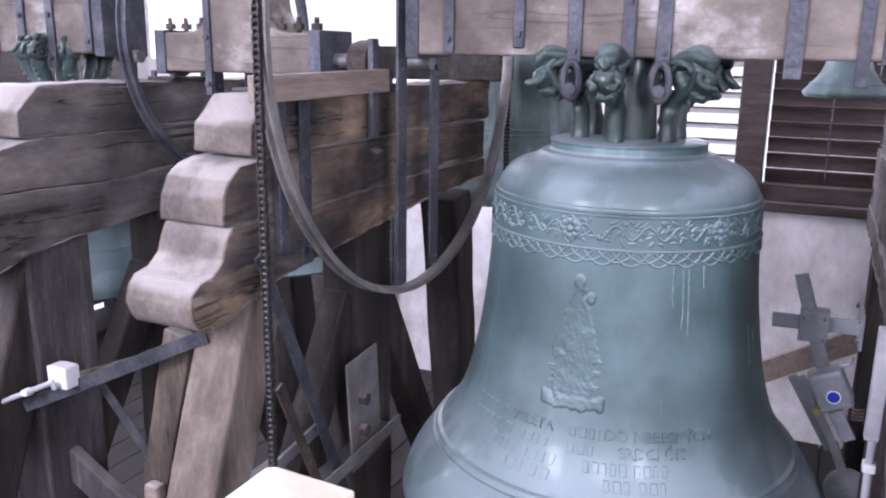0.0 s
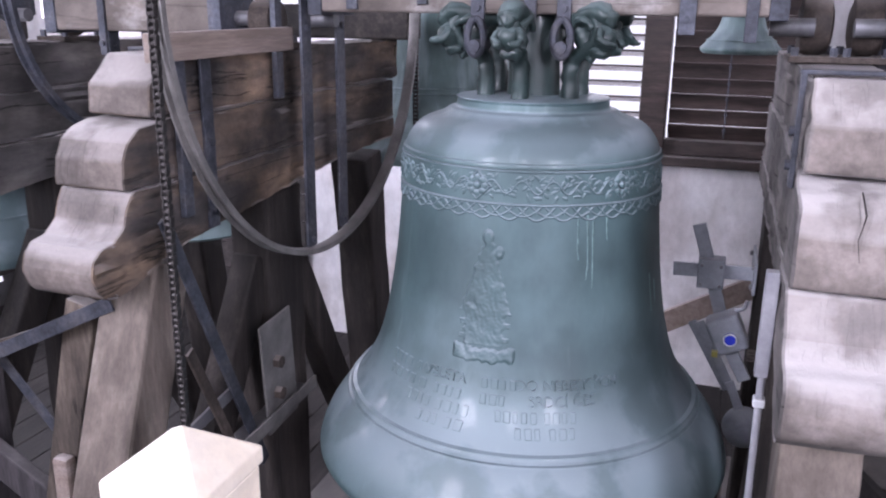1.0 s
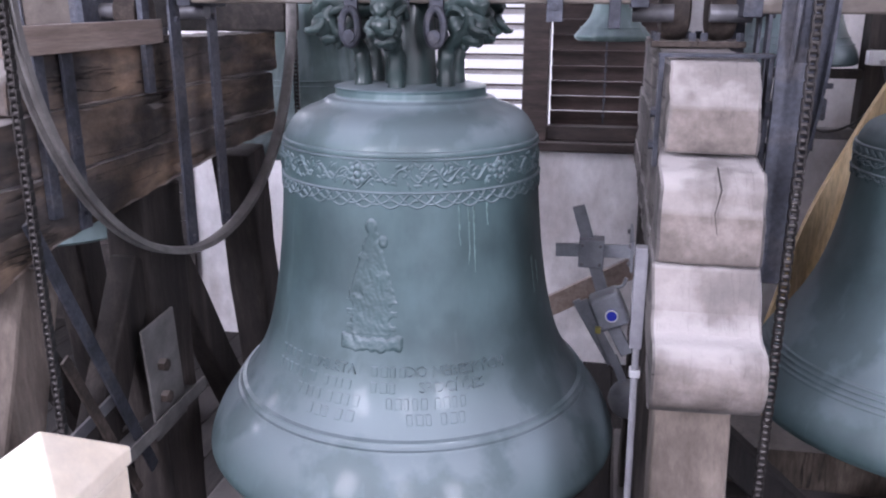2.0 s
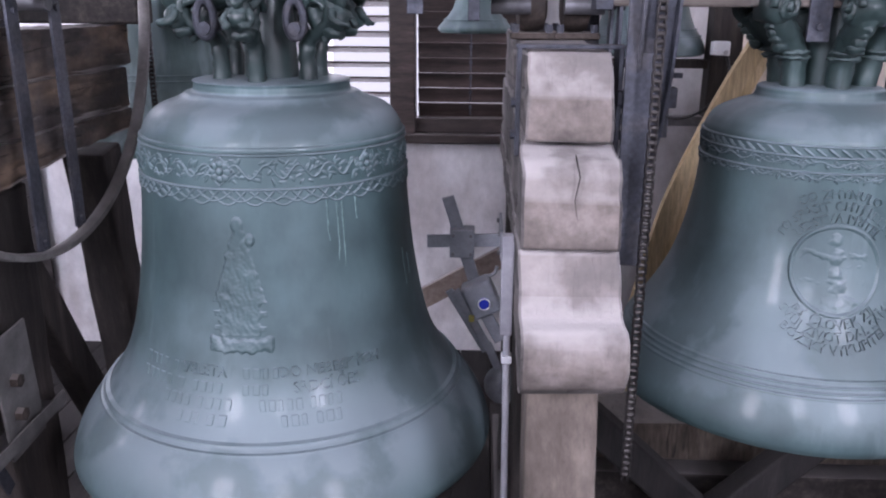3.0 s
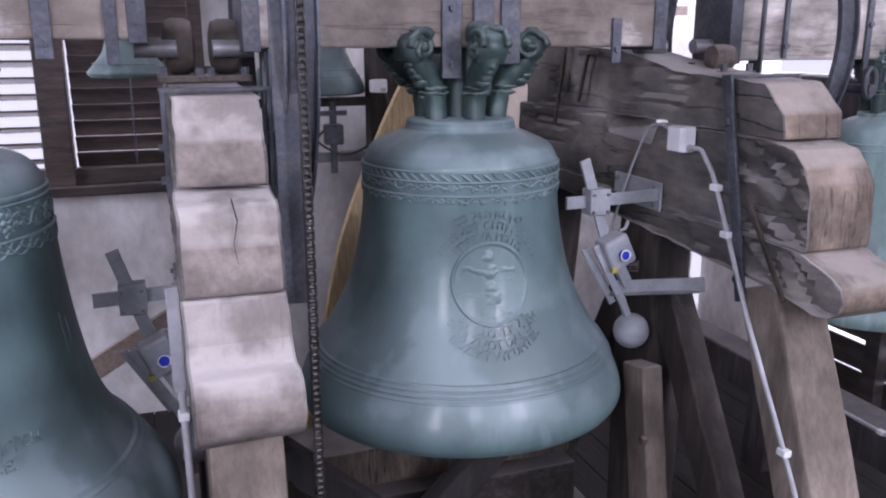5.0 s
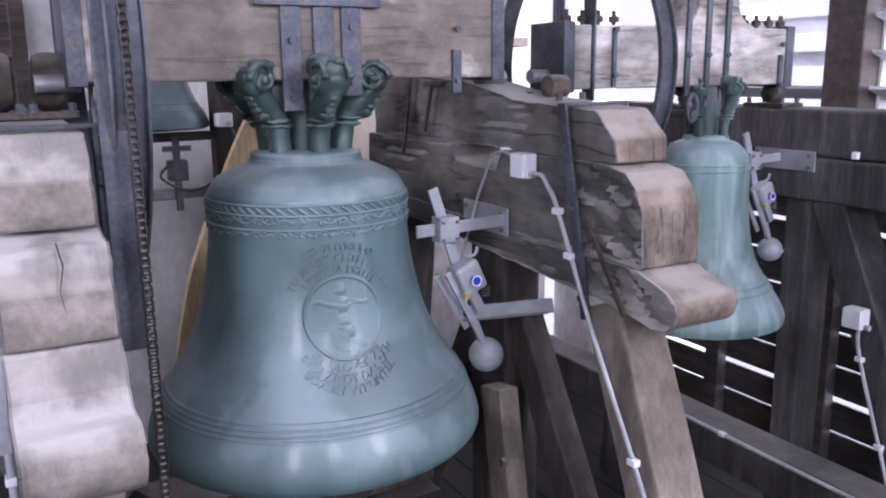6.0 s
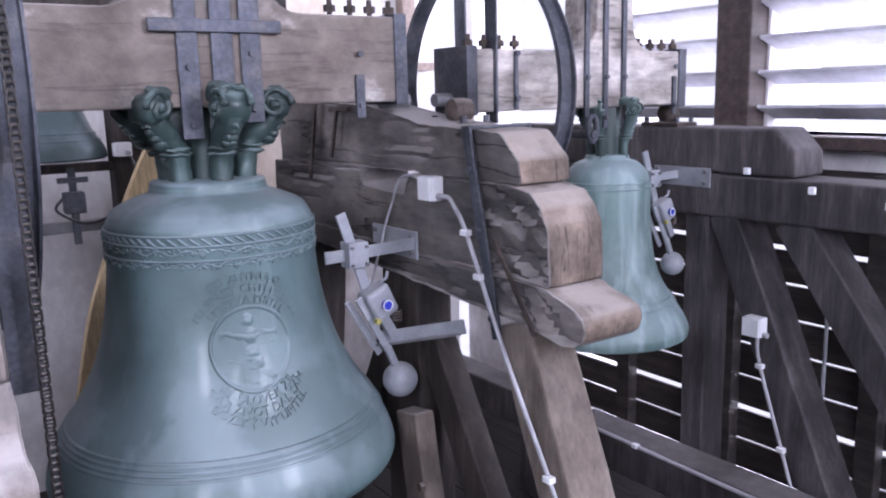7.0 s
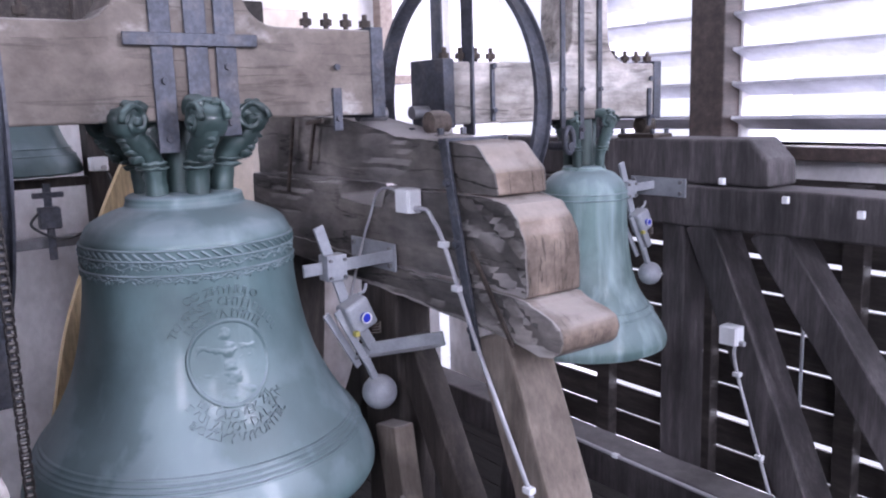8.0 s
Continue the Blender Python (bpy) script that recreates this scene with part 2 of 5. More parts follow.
PLASTER = mat("stained_plaster", [(0.55, 0.5, 0.49), (0.82, 0.8, 0.81), (0.87, 0.86, 0.88)], (1.4, 1.4, 0.9), (0.8, 0.95), 0, 0.25, 0, DUST, 0.3, 1.1, 40, grain=0.12)
CREAM = mat("cream_plaster", [(0.62, 0.52, 0.42), (0.7, 0.61, 0.52), (0.75, 0.68, 0.6)], (1.4, 1.4, 0.9), (0.8, 0.95), 0, 0.25, 0, DUST, 0.25, 1.1, 40, grain=0.12)
# near-black oak, darker than DARK, for the low diagonals
BLACK_OAK = mat("near_black_oak", [(0.006, 0.006, 0.006), (0.014, 0.012, 0.012), (0.03, 0.026, 0.025)], (14, 14, 1.6), (0.7, 0.9), 0, 0.5, 0.2, (0.1, 0.092, 0.09), 0.5, 1.5, 80)
SLAT = mat("brown_louvre", [(0.03, 0.022, 0.02), (0.07, 0.05, 0.045), (0.12, 0.09, 0.08)], (2, 16, 16), (0.5, 0.75), 0, 0.4, 0.7, (0.4, 0.36, 0.35), 0.4, 2.0, 80, 0.15)
BOARD = mat("dark_board", [(0.025, 0.02, 0.02), (0.05, 0.042, 0.04), (0.09, 0.077, 0.072)], (16, 2, 16), (0.6, 0.85), 0, 0.4, 0.2, (0.12, 0.11, 0.11), 0.4, 2.0, 80, 0.2)
CHAIN = mat("oiled_chain", [(0.03, 0.027, 0.027), (0.06, 0.054, 0.052), (0.11, 0.1, 0.096)], (9, 9, 9), (0.35, 0.6), 0.6, 0.3, 0.25, (0.2, 0.19, 0.19), 0.4, 4.0, 120)
SOIL = mat("dark_floor", [(0.008, 0.007, 0.007), (0.02, 0.017, 0.016), (0.04, 0.034, 0.032)], GRAIN, (0.7, 0.95), 0, 0.6, 0, DUST, 0.5, 1.3, 60, 0.25)
CAP = mat("cream_painted_post", [(0.83, 0.72, 0.56), (0.87, 0.78, 0.64), (0.9, 0.82, 0.7)], (5, 5, 5), (0.5, 0.7), 0, 0.1, 0, DUST, 0.12, 4.0, 90, grain=0.08)


def patina(name, lo, mid, hi, dust_light, runs=0.62, pale=0.3, rough=(0.42, 0.6), dust_light_from=0.12, coat=0.12, dust_light_col=(0.265, 0.325, 0.355), mottle=0.35):
    """Weathered bronze: smooth green skin with broad darker fields, faint pale runs down the waist, dust and light from
    above painted pale on shoulder and flare, and a waxy gloss.
    """
    m = mat(name, [lo, mid, hi], (2.2, 2.2, 0.9), rough, 0.1, 0.06, dust_light, dust_light_col, mottle, 3.0, 140, dust_light_edge=(0.455, 0.535), dust_light_from=dust_light_from, grain=0.07, dust_light_to=0.62)
    nt = m.node_tree
    N, L = nt.nodes, nt.links
    b = N["Principled BSDF"]
    b.inputs["Coat Weight"].default_value, b.inputs["Coat Roughness"].default_value = coat, 0.1
    src = b.inputs["Base Color"].links[0].from_socket
    tc = N.new("ShaderNodeTexCoord")
    mp = N.new("ShaderNodeMapping")
    mp.inputs["Scale"].default_value = (11, 11, 0.9)
    L.new(tc.outputs["Object"], mp.inputs["Vector"])
    n = N.new("ShaderNodeTexNoise")
    n.inputs["Scale"].default_value, n.inputs["Detail"].default_value = 1.0, 4.0
    L.new(mp.outputs["Vector"], n.inputs["Vector"])
    r = N.new("ShaderNodeMapRange")
    r.inputs["From Min"].default_value, r.inputs["From Max"].default_value = runs, runs + 0.18
    r.inputs["To Max"].default_value = pale
    L.new(n.outputs["Fac"], r.inputs["Value"])
    x = N.new("ShaderNodeMix")
    x.data_type = "RGBA"
    L.new(r.outputs["Result"], x.inputs["Factor"])
    L.new(src, x.inputs["A"])
    x.inputs["B"].default_value = (0.34, 0.44, 0.46, 1)
    L.new(x.outputs["Result"], b.inputs["Base Color"])
    return m


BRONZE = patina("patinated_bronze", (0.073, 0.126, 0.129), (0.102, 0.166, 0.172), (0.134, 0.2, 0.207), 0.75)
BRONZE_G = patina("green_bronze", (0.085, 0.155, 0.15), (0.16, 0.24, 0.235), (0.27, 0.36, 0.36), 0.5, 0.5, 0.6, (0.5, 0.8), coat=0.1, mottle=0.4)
CROWN = patina("crown_bronze", (0.012, 0.024, 0.024), (0.034, 0.06, 0.057), (0.1, 0.155, 0.15), 0.6, dust_light_from=0.45, coat=0.2, dust_light_col=(0.2, 0.26, 0.26), mottle=0.5)
VERDIGRIS = mat("verdigris", [(0.14, 0.235, 0.235), (0.185, 0.295, 0.29), (0.24, 0.36, 0.35)], (30, 30, 9), (0.7, 0.9), 0, 0.2, 0, DUST, 0.3, 8.0, 120)

# ---- mesh helpers ----


def glow(name, strength):
    m = bpy.data.materials.new(name)
    m.use_nodes = True
    b = m.node_tree.nodes["Principled BSDF"]
    b.inputs["Base Color"].default_value = (0, 0, 0, 1)
    b.inputs["Emission Color"].default_value = (0.93, 0.95, 1.0, 1)
    b.inputs["Emission Strength"].default_value = strength
    return m


def empty(name, x=0.0, y=0.0, z=0.0):
    ob = new(name)
    ob.location = (x, y, z)
    ob.empty_display_size = 0.1
    return ob


def part(name, bm, material, parent=None, label="", smooth=False):
    me = bpy.data.meshes.new(name)
    bmesh.ops.recalc_face_normals(bm, faces=bm.faces[:])
    if smooth:
        for f in bm.faces:
            f.smooth = True
    bm.to_mesh(me)
    bm.free()
    me.materials.append(material)
    ob = new(name, me)
    if parent is not None:
        ob.parent = parent
        # parts are modelled in world metres; a part that bears sub-parts stands at the origin itself
        ob.matrix_parent_inverse = Matrix.Translation(-parent.location)
    if smooth is True:
        me.set_sharp_from_angle(angle=radians(40))
    return tagged(ob, label)


def rough_up(bm, amount, size=4.0, seed=0.0):
    for v in bm.verts:
        p = v.co * size + Vector((seed, seed * 1.7, 0))
        v.co += noise.noise_vector(p) * amount


def prism(poly, x0, x1, bevel=0.012, cuts=0.0, jitter=0.0, seed=0.0, hewn=0.0, splinter=0.0):
    """A slab: a (y, z) outline drawn out along x."""
    bm = bmesh.new()
    a = [bm.verts.new((x0, y, z)) for y, z in poly]
    b = [bm.verts.new((x1, y, z)) for y, z in poly]
    bm.faces.new(a)
    bm.faces.new(b[::-1])
    n = len(poly)
    for i in range(n):
        bm.faces.new((a[i], b[i], b[(i + 1) % n], a[(i + 1) % n]))
    bmesh.ops.recalc_face_normals(bm, faces=bm.faces[:])
    if bevel:
        es = [e for e in bm.edges if e.is_manifold and e.calc_face_angle(0) > radians(28)]
        bmesh.ops.bevel(bm, geom=es, offset=bevel, segments=3, profile=0.5, affect="EDGES", clamp_overlap=True)
    if cuts:
        ys = [v.co.y for v in bm.verts]
        y = min(ys) + cuts
        while y < max(ys) - 0.02:
            bmesh.ops.bisect_plane(bm, geom=bm.verts[:] + bm.edges[:] + bm.faces[:], plane_co=(0, y, 0), plane_no=(0, 1, 0))
            y += cuts
        lo, hi = min(v.co.z for v in bm.verts), max(v.co.z for v in bm.verts)
        steps = int((hi - lo) / 0.02) if hewn else 2
        for q in range(1, steps):
            bmesh.ops.bisect_plane(bm, geom=bm.verts[:] + bm.edges[:] + bm.faces[:], plane_co=(0, 0, lo + (hi - lo) * q / steps), plane_no=(0, 0, 1))
    if hewn:
        # adze marks and checks that run along the grain
        xm = 0.5 * (x0 + x1)
        for v in bm.verts:
            if min(abs(v.co.x - x0), abs(v.co.x - x1)) < 0.004:
                y, z = v.co.y, v.co.z
                long = noise.noise(Vector((seed, y * 2.2, z * 15)))
                check = max(0.0, 1 - 7 * abs(noise.noise(Vector((seed + 9, y * 1.1, z * 17)))))
                on = max(0.0, min(1.0, 0.5 + 2.5 * noise.noise(Vector((seed + 5, y * 1.7, z * 3)))))
                deep = hewn * (0.5 + 0.5 * long + 1.6 * check * on)
                if splinter:
                    # the weathered front breaks up into slanting splinters
                    front = max(0.0, min(1.0, (2.62 - y) / 0.3)) * max(0.0, min(1.0, (y - 1.93) / 0.12))
                    ridge = noise.noise(Vector((seed + 3, y * 5.0, (z - 0.5 * y) * 26))) + 0.6 * noise.noise(Vector((seed + 4, y * 9.0, (z - 0.5 * y) * 55)))
                    deep += splinter * front * max(0.0, 0.45 + ridge)
                v.co.x -= math.copysign(1, v.co.x - xm) * deep
    if jitter:
        rough_up(bm, jitter * 0.6, 2.2, seed)
        rough_up(bm, jitter * 0.35, 13.0, seed)
    return bm


def box(x0, x1, y0, y1, z0, z1, bevel=0.006, bm=None, seg=2):
    own = bm is None
    b2 = bmesh.new()
    bmesh.ops.create_cube(b2, size=1.0)
    for v in b2.verts:
        v.co = Vector(((x0 + x1) / 2 + v.co.x * (x1 - x0), (y0 + y1) / 2 + v.co.y * (y1 - y0), (z0 + z1) / 2 + v.co.z * (z1 - z0)))
    if bevel:
        bmesh.ops.bevel(b2, geom=b2.edges[:], offset=min(bevel, 0.3 * min(x1 - x0, y1 - y0, z1 - z0)), segments=seg, profile=0.5, affect="EDGES")
    return b2 if own else merge(bm, b2)


def merge(bm, other):
    me = bpy.data.meshes.new("tmp")
    other.to_mesh(me)
    other.free()
    bm.from_mesh(me)
    bpy.data.meshes.remove(me)
    return bm


def frame_of(p, q, side=(1, 0, 0)):
    """A matrix whose z runs from p to q and whose x lies near side."""
    p, q = Vector(p), Vector(q)
    z = (q - p).normalized()
    x = Vector(side)
    x = (x - z * x.dot(z)).normalized()
    y = z.cross(x)
    m = Matrix((x, y, z)).transposed().to_4x4()
    m.translation = p
    return m, (q - p).length


def bar(p, q, w, h, side=(1, 0, 0), bevel=0.004, jitter=0.0, seed=0.0, cuts=0.0):
    """A squared bar from p to q: w along side, h across it."""
    m, ln = frame_of(p, q, side)
    bm = box(-w / 2, w / 2, -h / 2, h / 2, 0, ln, bevel)
    if cuts:
        z = cuts
        while z < ln - 0.02:
            bmesh.ops.bisect_plane(bm, geom=bm.verts[:] + bm.edges[:] + bm.faces[:], plane_co=(0, 0, z), plane_no=(0, 0, 1))
            z += cuts
    if jitter:
        rough_up(bm, jitter, 4.0, seed)
    bmesh.ops.transform(bm, matrix=m, verts=bm.verts[:])
    return bm


def rod(p, q, r, seg=14, r2=None):
    m, ln = frame_of(p, q, (1, 0, 0) if abs((Vector(q) - Vector(p)).normalized().x) < 0.9 else (0, 1, 0))
    bm = bmesh.new()
    bmesh.ops.create_cone(bm, cap_ends=True, segments=seg, radius1=r, radius2=r if r2 is None else r2, depth=ln)
    bmesh.ops.translate(bm, vec=(0, 0, ln / 2), verts=bm.verts[:])
    bmesh.ops.transform(bm, matrix=m, verts=bm.verts[:])
    return bm


def ball(c, r, sx=1.0, sy=1.0, sz=1.0, u=20, v=14):
    bm = bmesh.new()
    bmesh.ops.create_uvsphere(bm, u_segments=u, v_segments=v, radius=r)
    for w in bm.verts:
        w.co = Vector((c[0] + w.co.x * sx, c[1] + w.co.y * sy, c[2] + w.co.z * sz))
    return bm


def smooth_path(pts, n=6):
    pts = [Vector(p) for p in pts]
    out = []
    for i in range(len(pts) - 1):
        p0, p1, p2, p3 = pts[max(i - 1, 0)], pts[i], pts[i + 1], pts[min(i + 2, len(pts) - 1)]
        for k in range(n):
            t = k / n
            out.append(0.5 * (2 * p1 + (p2 - p0) * t + (2 * p0 - 5 * p1 + 4 * p2 - p3) * t * t + (3 * p1 - p0 - 3 * p2 + p3) * t ** 3))
    return out + [pts[-1]]


def tube(pts, r, seg=8, bm=None, radii=None, flat=1.0):
    """A round (or flattened) tube along a path."""
    bm = bmesh.new() if bm is None else bm
    pts = [Vector(p) for p in pts]
    rings, ref = [], None
    for i, p in enumerate(pts):
        d = (pts[min(i + 1, len(pts) - 1)] - pts[max(i - 1, 0)]).normalized()
        if ref is None:
            ref = Vector((0, 0, 1)) if abs(d.z) < 0.9 else Vector((0, 1, 0))
        a = (ref - d * ref.dot(d)).normalized()
        ref = a
        c = d.cross(a)
        rr = r if radii is None else radii[i]
        rings.append([bm.verts.new(p + (a * math.cos(t) + c * math.sin(t) * flat) * rr) for t in (2 * math.pi * k / seg for k in range(seg))])
    for i in range(len(rings) - 1):
        for k in range(seg):
            bm.faces.new((rings[i][k], rings[i][(k + 1) % seg], rings[i + 1][(k + 1) % seg], rings[i + 1][k]))
    bm.faces.new(rings[0][::-1])
    bm.faces.new(rings[-1])
    return bm


def lathe(profile, x, y, seg=96, closed=True):
    bm = bmesh.new()
    rings = []
    for r, z in profile:
        if r < 1e-4:
            rings.append([bm.verts.new((x, y, z))])
        else:
            rings.append([bm.verts.new((x + r * math.cos(2 * math.pi * k / seg), y + r * math.sin(2 * math.pi * k / seg), z)) for k in range(seg)])
    for a, b in zip(rings, rings[1:]):
        for k in range(seg):
            j = (k + 1) % seg
            if len(a) == 1 and len(b) > 1:
                bm.faces.new((a[0], b[k], b[j]))
            elif len(b) == 1 and len(a) > 1:
                bm.faces.new((a[k], a[j], b[0]))
            elif len(a) > 1:
                bm.faces.new((a[k], a[j], b[j], b[k]))
    return bm


def bolt(p, axis, r=0.016, h=0.014, bm=None):
    b2 = rod(p, Vector(p) + Vector(axis) * h, r, 6)
    return b2 if bm is None else merge(bm, b2)
# ---- the tower room ----
T = 0.6


def wall_slab(name, x0, x1, y0, y1, z0, z1, material, label):
    return tagged(part(name, box(x0, x1, y0, y1, z0, z1, 0), material, None, label), category="wall", kind="structure")


part_floor = tagged(part("floor", box(XL - T, XR + T, YF - T, YB + T, FLOOR - 0.3, FLOOR - 0.03, 0), SOIL, None, "dark dusty timber floor of the belfry"), category="floor", kind="structure")
tagged(part("ceiling", box(XL - T, XR + T, YF - T, YB + T, CEIL, CEIL + 0.3, 0), DARK_Y, None, "dark timber ceiling over the bells"), category="ceiling", kind="structure")


def holed_wall(name, axis, at, out, a0, a1, holes, material, label):
    """A wall across x (axis 'y') or y (axis 'x') with rectangular openings (a, b, z0, z1), made of butted slabs in one mesh."""
    bm = bmesh.new()
    cols = sorted({a0, a1, *[h[0] for h in holes], *[h[1] for h in holes]})
    for c0, c1 in zip(cols, cols[1:]):
        mid = 0.5 * (c0 + c1)
        gaps = sorted((h[2], h[3]) for h in holes if h[0] < mid < h[1])
        z = FLOOR - 0.03
        for g0, g1 in gaps + [(CEIL, CEIL)]:
            if g0 - z > 0.01:
                if axis == "x":
                    box(min(at, at + out), max(at, at + out), c0, c1, z, g0, 0, bm)
                else:
                    box(c0, c1, min(at, at + out), max(at, at + out), z, g0, 0, bm)
            z = g1
    return tagged(part(name, bm, material, None, label), category="wall", kind="structure")


holed_wall("wall_right", "x", XR + 0.12, T, YF, YB, [(-0.4, 3.2, 2.08, 4.1), (3.5, 4.5, 2.08, 4.1), (4.62, 6.35, 2.1, 4.1), (0.2, 5.0, -0.45, 1.85)], PLASTER, "white plastered tower wall with louvred openings")
# left and front walls are dark to cut bounced light; the front is unseen
holed_wall("wall_left", "x", XL, -T, YF, YB, [(-1.2, 2.4, 2.3, 4.9), (2.6, 4.6, 2.3, 4.9), (5.5, 6.35, -0.42, -0.13)], BOARD, "tower wall coloured dark to cut bounced light")
holed_wall("wall_back", "y", YB, T, XL, XR, [(-6.3, -3.4, 2.3, 4.1), (-1.15, 0.5, 1.36, 3.9)], PLASTER, "white plastered wall with brownish damp stains")
holed_wall("wall_front", "y", YF, -T, XL, XR, [(-4.2, -2.6, 2.75, 5.45), (-0.35, 0.85, 3.1, 5.5), (2.9, 4.5, 2.75, 5.45)], BOARD, "tower wall coloured dark to cut bounced light")
tagged(part("wall_pier", box(1.9, 3.5, 6.2, YB + 0.002, FLOOR, 3.2, 0.02), CREAM, None, "cream plastered pier on the back wall"), category="wall", kind="structure")

tagged(part("trim", box(4.36, 4.5, 6.38, YB + 0.002, 2.68, 4.6, 0.01), PLANK, None, "pale timber post on the back wall"), category="trim", kind="structure")
tagged(part("trim", box(4.22, 4.66, 6.34, YB + 0.002, 2.6, 2.678, 0.01), PLANK, None, "brown timber ledge on the back wall"), category="trim", kind="structure")

# dark boarding low on the left and back-left walls
db = tagged(empty("dark_boarding", -4.5, YB - 0.05, FLOOR), "dark timber boarding on the lower tower wall", "board wall", kind="structure")
q = 0
while FLOOR + 0.26 * q < 2.0:
    zz = FLOOR + 0.26 * q
    part("board", box(XL + 0.01, -3.5, YB - 0.04 - 0.004 * (q % 2), YB - 0.006, zz, zz + 0.252, 0.004), BOARD, db)
    part("board", box(XL + 0.006, XL + 0.04 + 0.004 * (q % 2), -1.0, 5.64 if q < 2 else YB - 0.05, zz, zz + 0.252, 0.004), BOARD, db)
    q += 1

# bright overcast sky outside the openings
SKYGLOW = glow("bright_sky", 1.15)
for nm, dims in (("backdrop_right", (XR + 2.0, XR + 2.05, -4, 9.5, -1.5, 6)), ("backdrop_left", (XL - 1.6, XL - 1.55, 4.8, 7.2, -1.5, 1.0)), ("backdrop_back", (-9, 7, YB + 2.2, YB + 2.25, -1, 6))):
    tagged(part(nm, box(*dims, 0), SKYGLOW, None, "bright white sky outside the tower"), category="sky", kind="structure")

# louvred window in the back wall
win = tagged(empty("window_1", -0.33, YB, 1.36), "dark brown louvred belfry window with tilted slats", "window", kind="structure")
part("window_sill", box(-1.2, 0.55, YB - 0.08, YB + 0.3, 1.29, 1.36, 0.01), SLAT, win)
part("window_post", box(-0.6, -0.4, YB - 0.04, YB + 0.16, 1.36, 3.9, 0.01), SLAT, win)
part("window_frame", box(-1.15, 0.5, YB + 0.0, YB + 0.14, 1.362, 1.48, 0.01), SLAT, win)
part("window_frame", box(0.46, 0.56, YB - 0.03, YB + 0.02, 1.362, 3.9, 0.01), SLAT, win)
for lo, hi in ((-1.14, -0.605), (-0.388, 0.495)):
    z = 1.53
    while z < 3.8:
        bm = box(lo, hi, -0.07, 0.07, -0.008, 0.008, 0.004)
        bmesh.ops.transform(bm, matrix=pose(0, YB + 0.14, z, -56 if lo > -0.5 else -18), verts=bm.verts[:])
        part("slat", bm, SLAT, win)
        if lo > -0.5:
            part("knob", ball((0.03, YB + 0.06, z + 0.03), 0.014, 1, 1, 1, 10, 6), IRON, win, "", True)
        z += 0.117
for x in (0.03,):
    part("slat_rod", rod((x, YB + 0.05, 1.5), (x, YB + 0.05, 3.8), 0.006, 8), IRON, win)

# louvred window in the right wall, bright daylight behind
win = tagged(empty("window_2", XR, 2.0, 2.08), "tall louvred belfry window glaring with daylight", "window", kind="structure")
part("window_sill", box(XR - 0.06, XR + 0.5, -0.4, 4.5, 2.0, 2.08, 0.01), SLAT, win)
part("window_post", box(XR - 0.06, XR + 0.13, 3.22, 3.48, 2.08, 4.1, 0.01), SLAT, win)
for lo, hi in ((-0.39, 3.21), (3.49, 4.49)):
    z = 2.22
    while z < 4.0:
        bm = box(-0.11, 0.11, lo, hi, -0.012, 0.012, 0.005)
        bmesh.ops.transform(bm, matrix=pose(XR + 0.12, 0, z, 0, 20), verts=bm.verts[:])
        part("slat", bm, LAVENDER, win, "slat tinted lavender for the daylight glare")
        z += 0.22
# boarded lower half of the right wall, light in the joints
low = tagged(empty("board_wall", XR + 0.05, 2.5, FLOOR), "dark overlapping boards with daylight in the joints", "board wall", kind="structure")
gaps = {0: 0.036, 1: 0.014, 2: 0.038, 3: 0.014, 4: 0.016, 5: 0.016, 6: 0.018, 7: 0.032, 8: 0.012}
for k in range(10):
    z = -0.535 + 0.235 * k
    split = (3.25, 3.29) if 1.0 < z < 1.3 else (3.44, 3.5)
    for lo, hi in ((0.2, split[0]), (split[1], 5.0)):
        bm = box(XR + 0.1, XR + 0.125, lo, hi, z + gaps.get(k - 1, 0.01) * 0.5, 1.87 if k == 9 else z + 0.235 - gaps.get(k, 0.01) * 0.5, 0.003)
        part("board", bm, BOARD, low)
for y in (1.2, 2.35, 3.365, 4.3):
    part("stud", box(XR + 0.0, XR + 0.098, y - 0.065, y + 0.065, FLOOR, 1.86, 0.006), BOARD, low)
for y in (2.02, 2.62):
    part("slat_rod", rod((XR - 0.03, y, -0.3), (XR - 0.03, y, 1.75), 0.012, 8), GREY, low)

# ---- bell frames: stacked beams on raking posts ----
MID = [(4.25, 1.745), (4.25, 2.001), (2.34, 2.001), (2.22, 1.986), (2.14, 1.975), (2.09, 1.94), (2.06, 1.88), (2.05, 1.8), (2.05, 1.75)]
LOW = [(4.25, 1.64), (4.25, 1.741), (2.08, 1.741), (2.05, 1.69), (2.02, 1.635), (1.97, 1.6), (1.915, 1.585), (1.885, 1.555), (1.87, 1.5),
       (1.885, 1.445), (1.92, 1.41), (1.97, 1.4), (2.06, 1.43), (2.2, 1.5), (2.42, 1.6), (2.6, 1.63)]
TOP = [(4.35, 2.005), (4.35, 2.24), (2.33, 2.24), (2.225, 2.13), (2.22, 2.005)]


# the weathered frames have higher joints and shorter noses than the pale one
TOP_A = [(4.35, 2.045), (4.35, 2.25), (2.33, 2.25), (2.225, 2.15), (2.22, 2.045)]
MID_A = [(4.25, 1.835), (4.25, 2.041), (2.34, 2.041), (2.22, 2.03), (2.14, 2.015), (2.09, 1.98), (2.06, 1.93), (2.05, 1.87), (2.05, 1.838)]
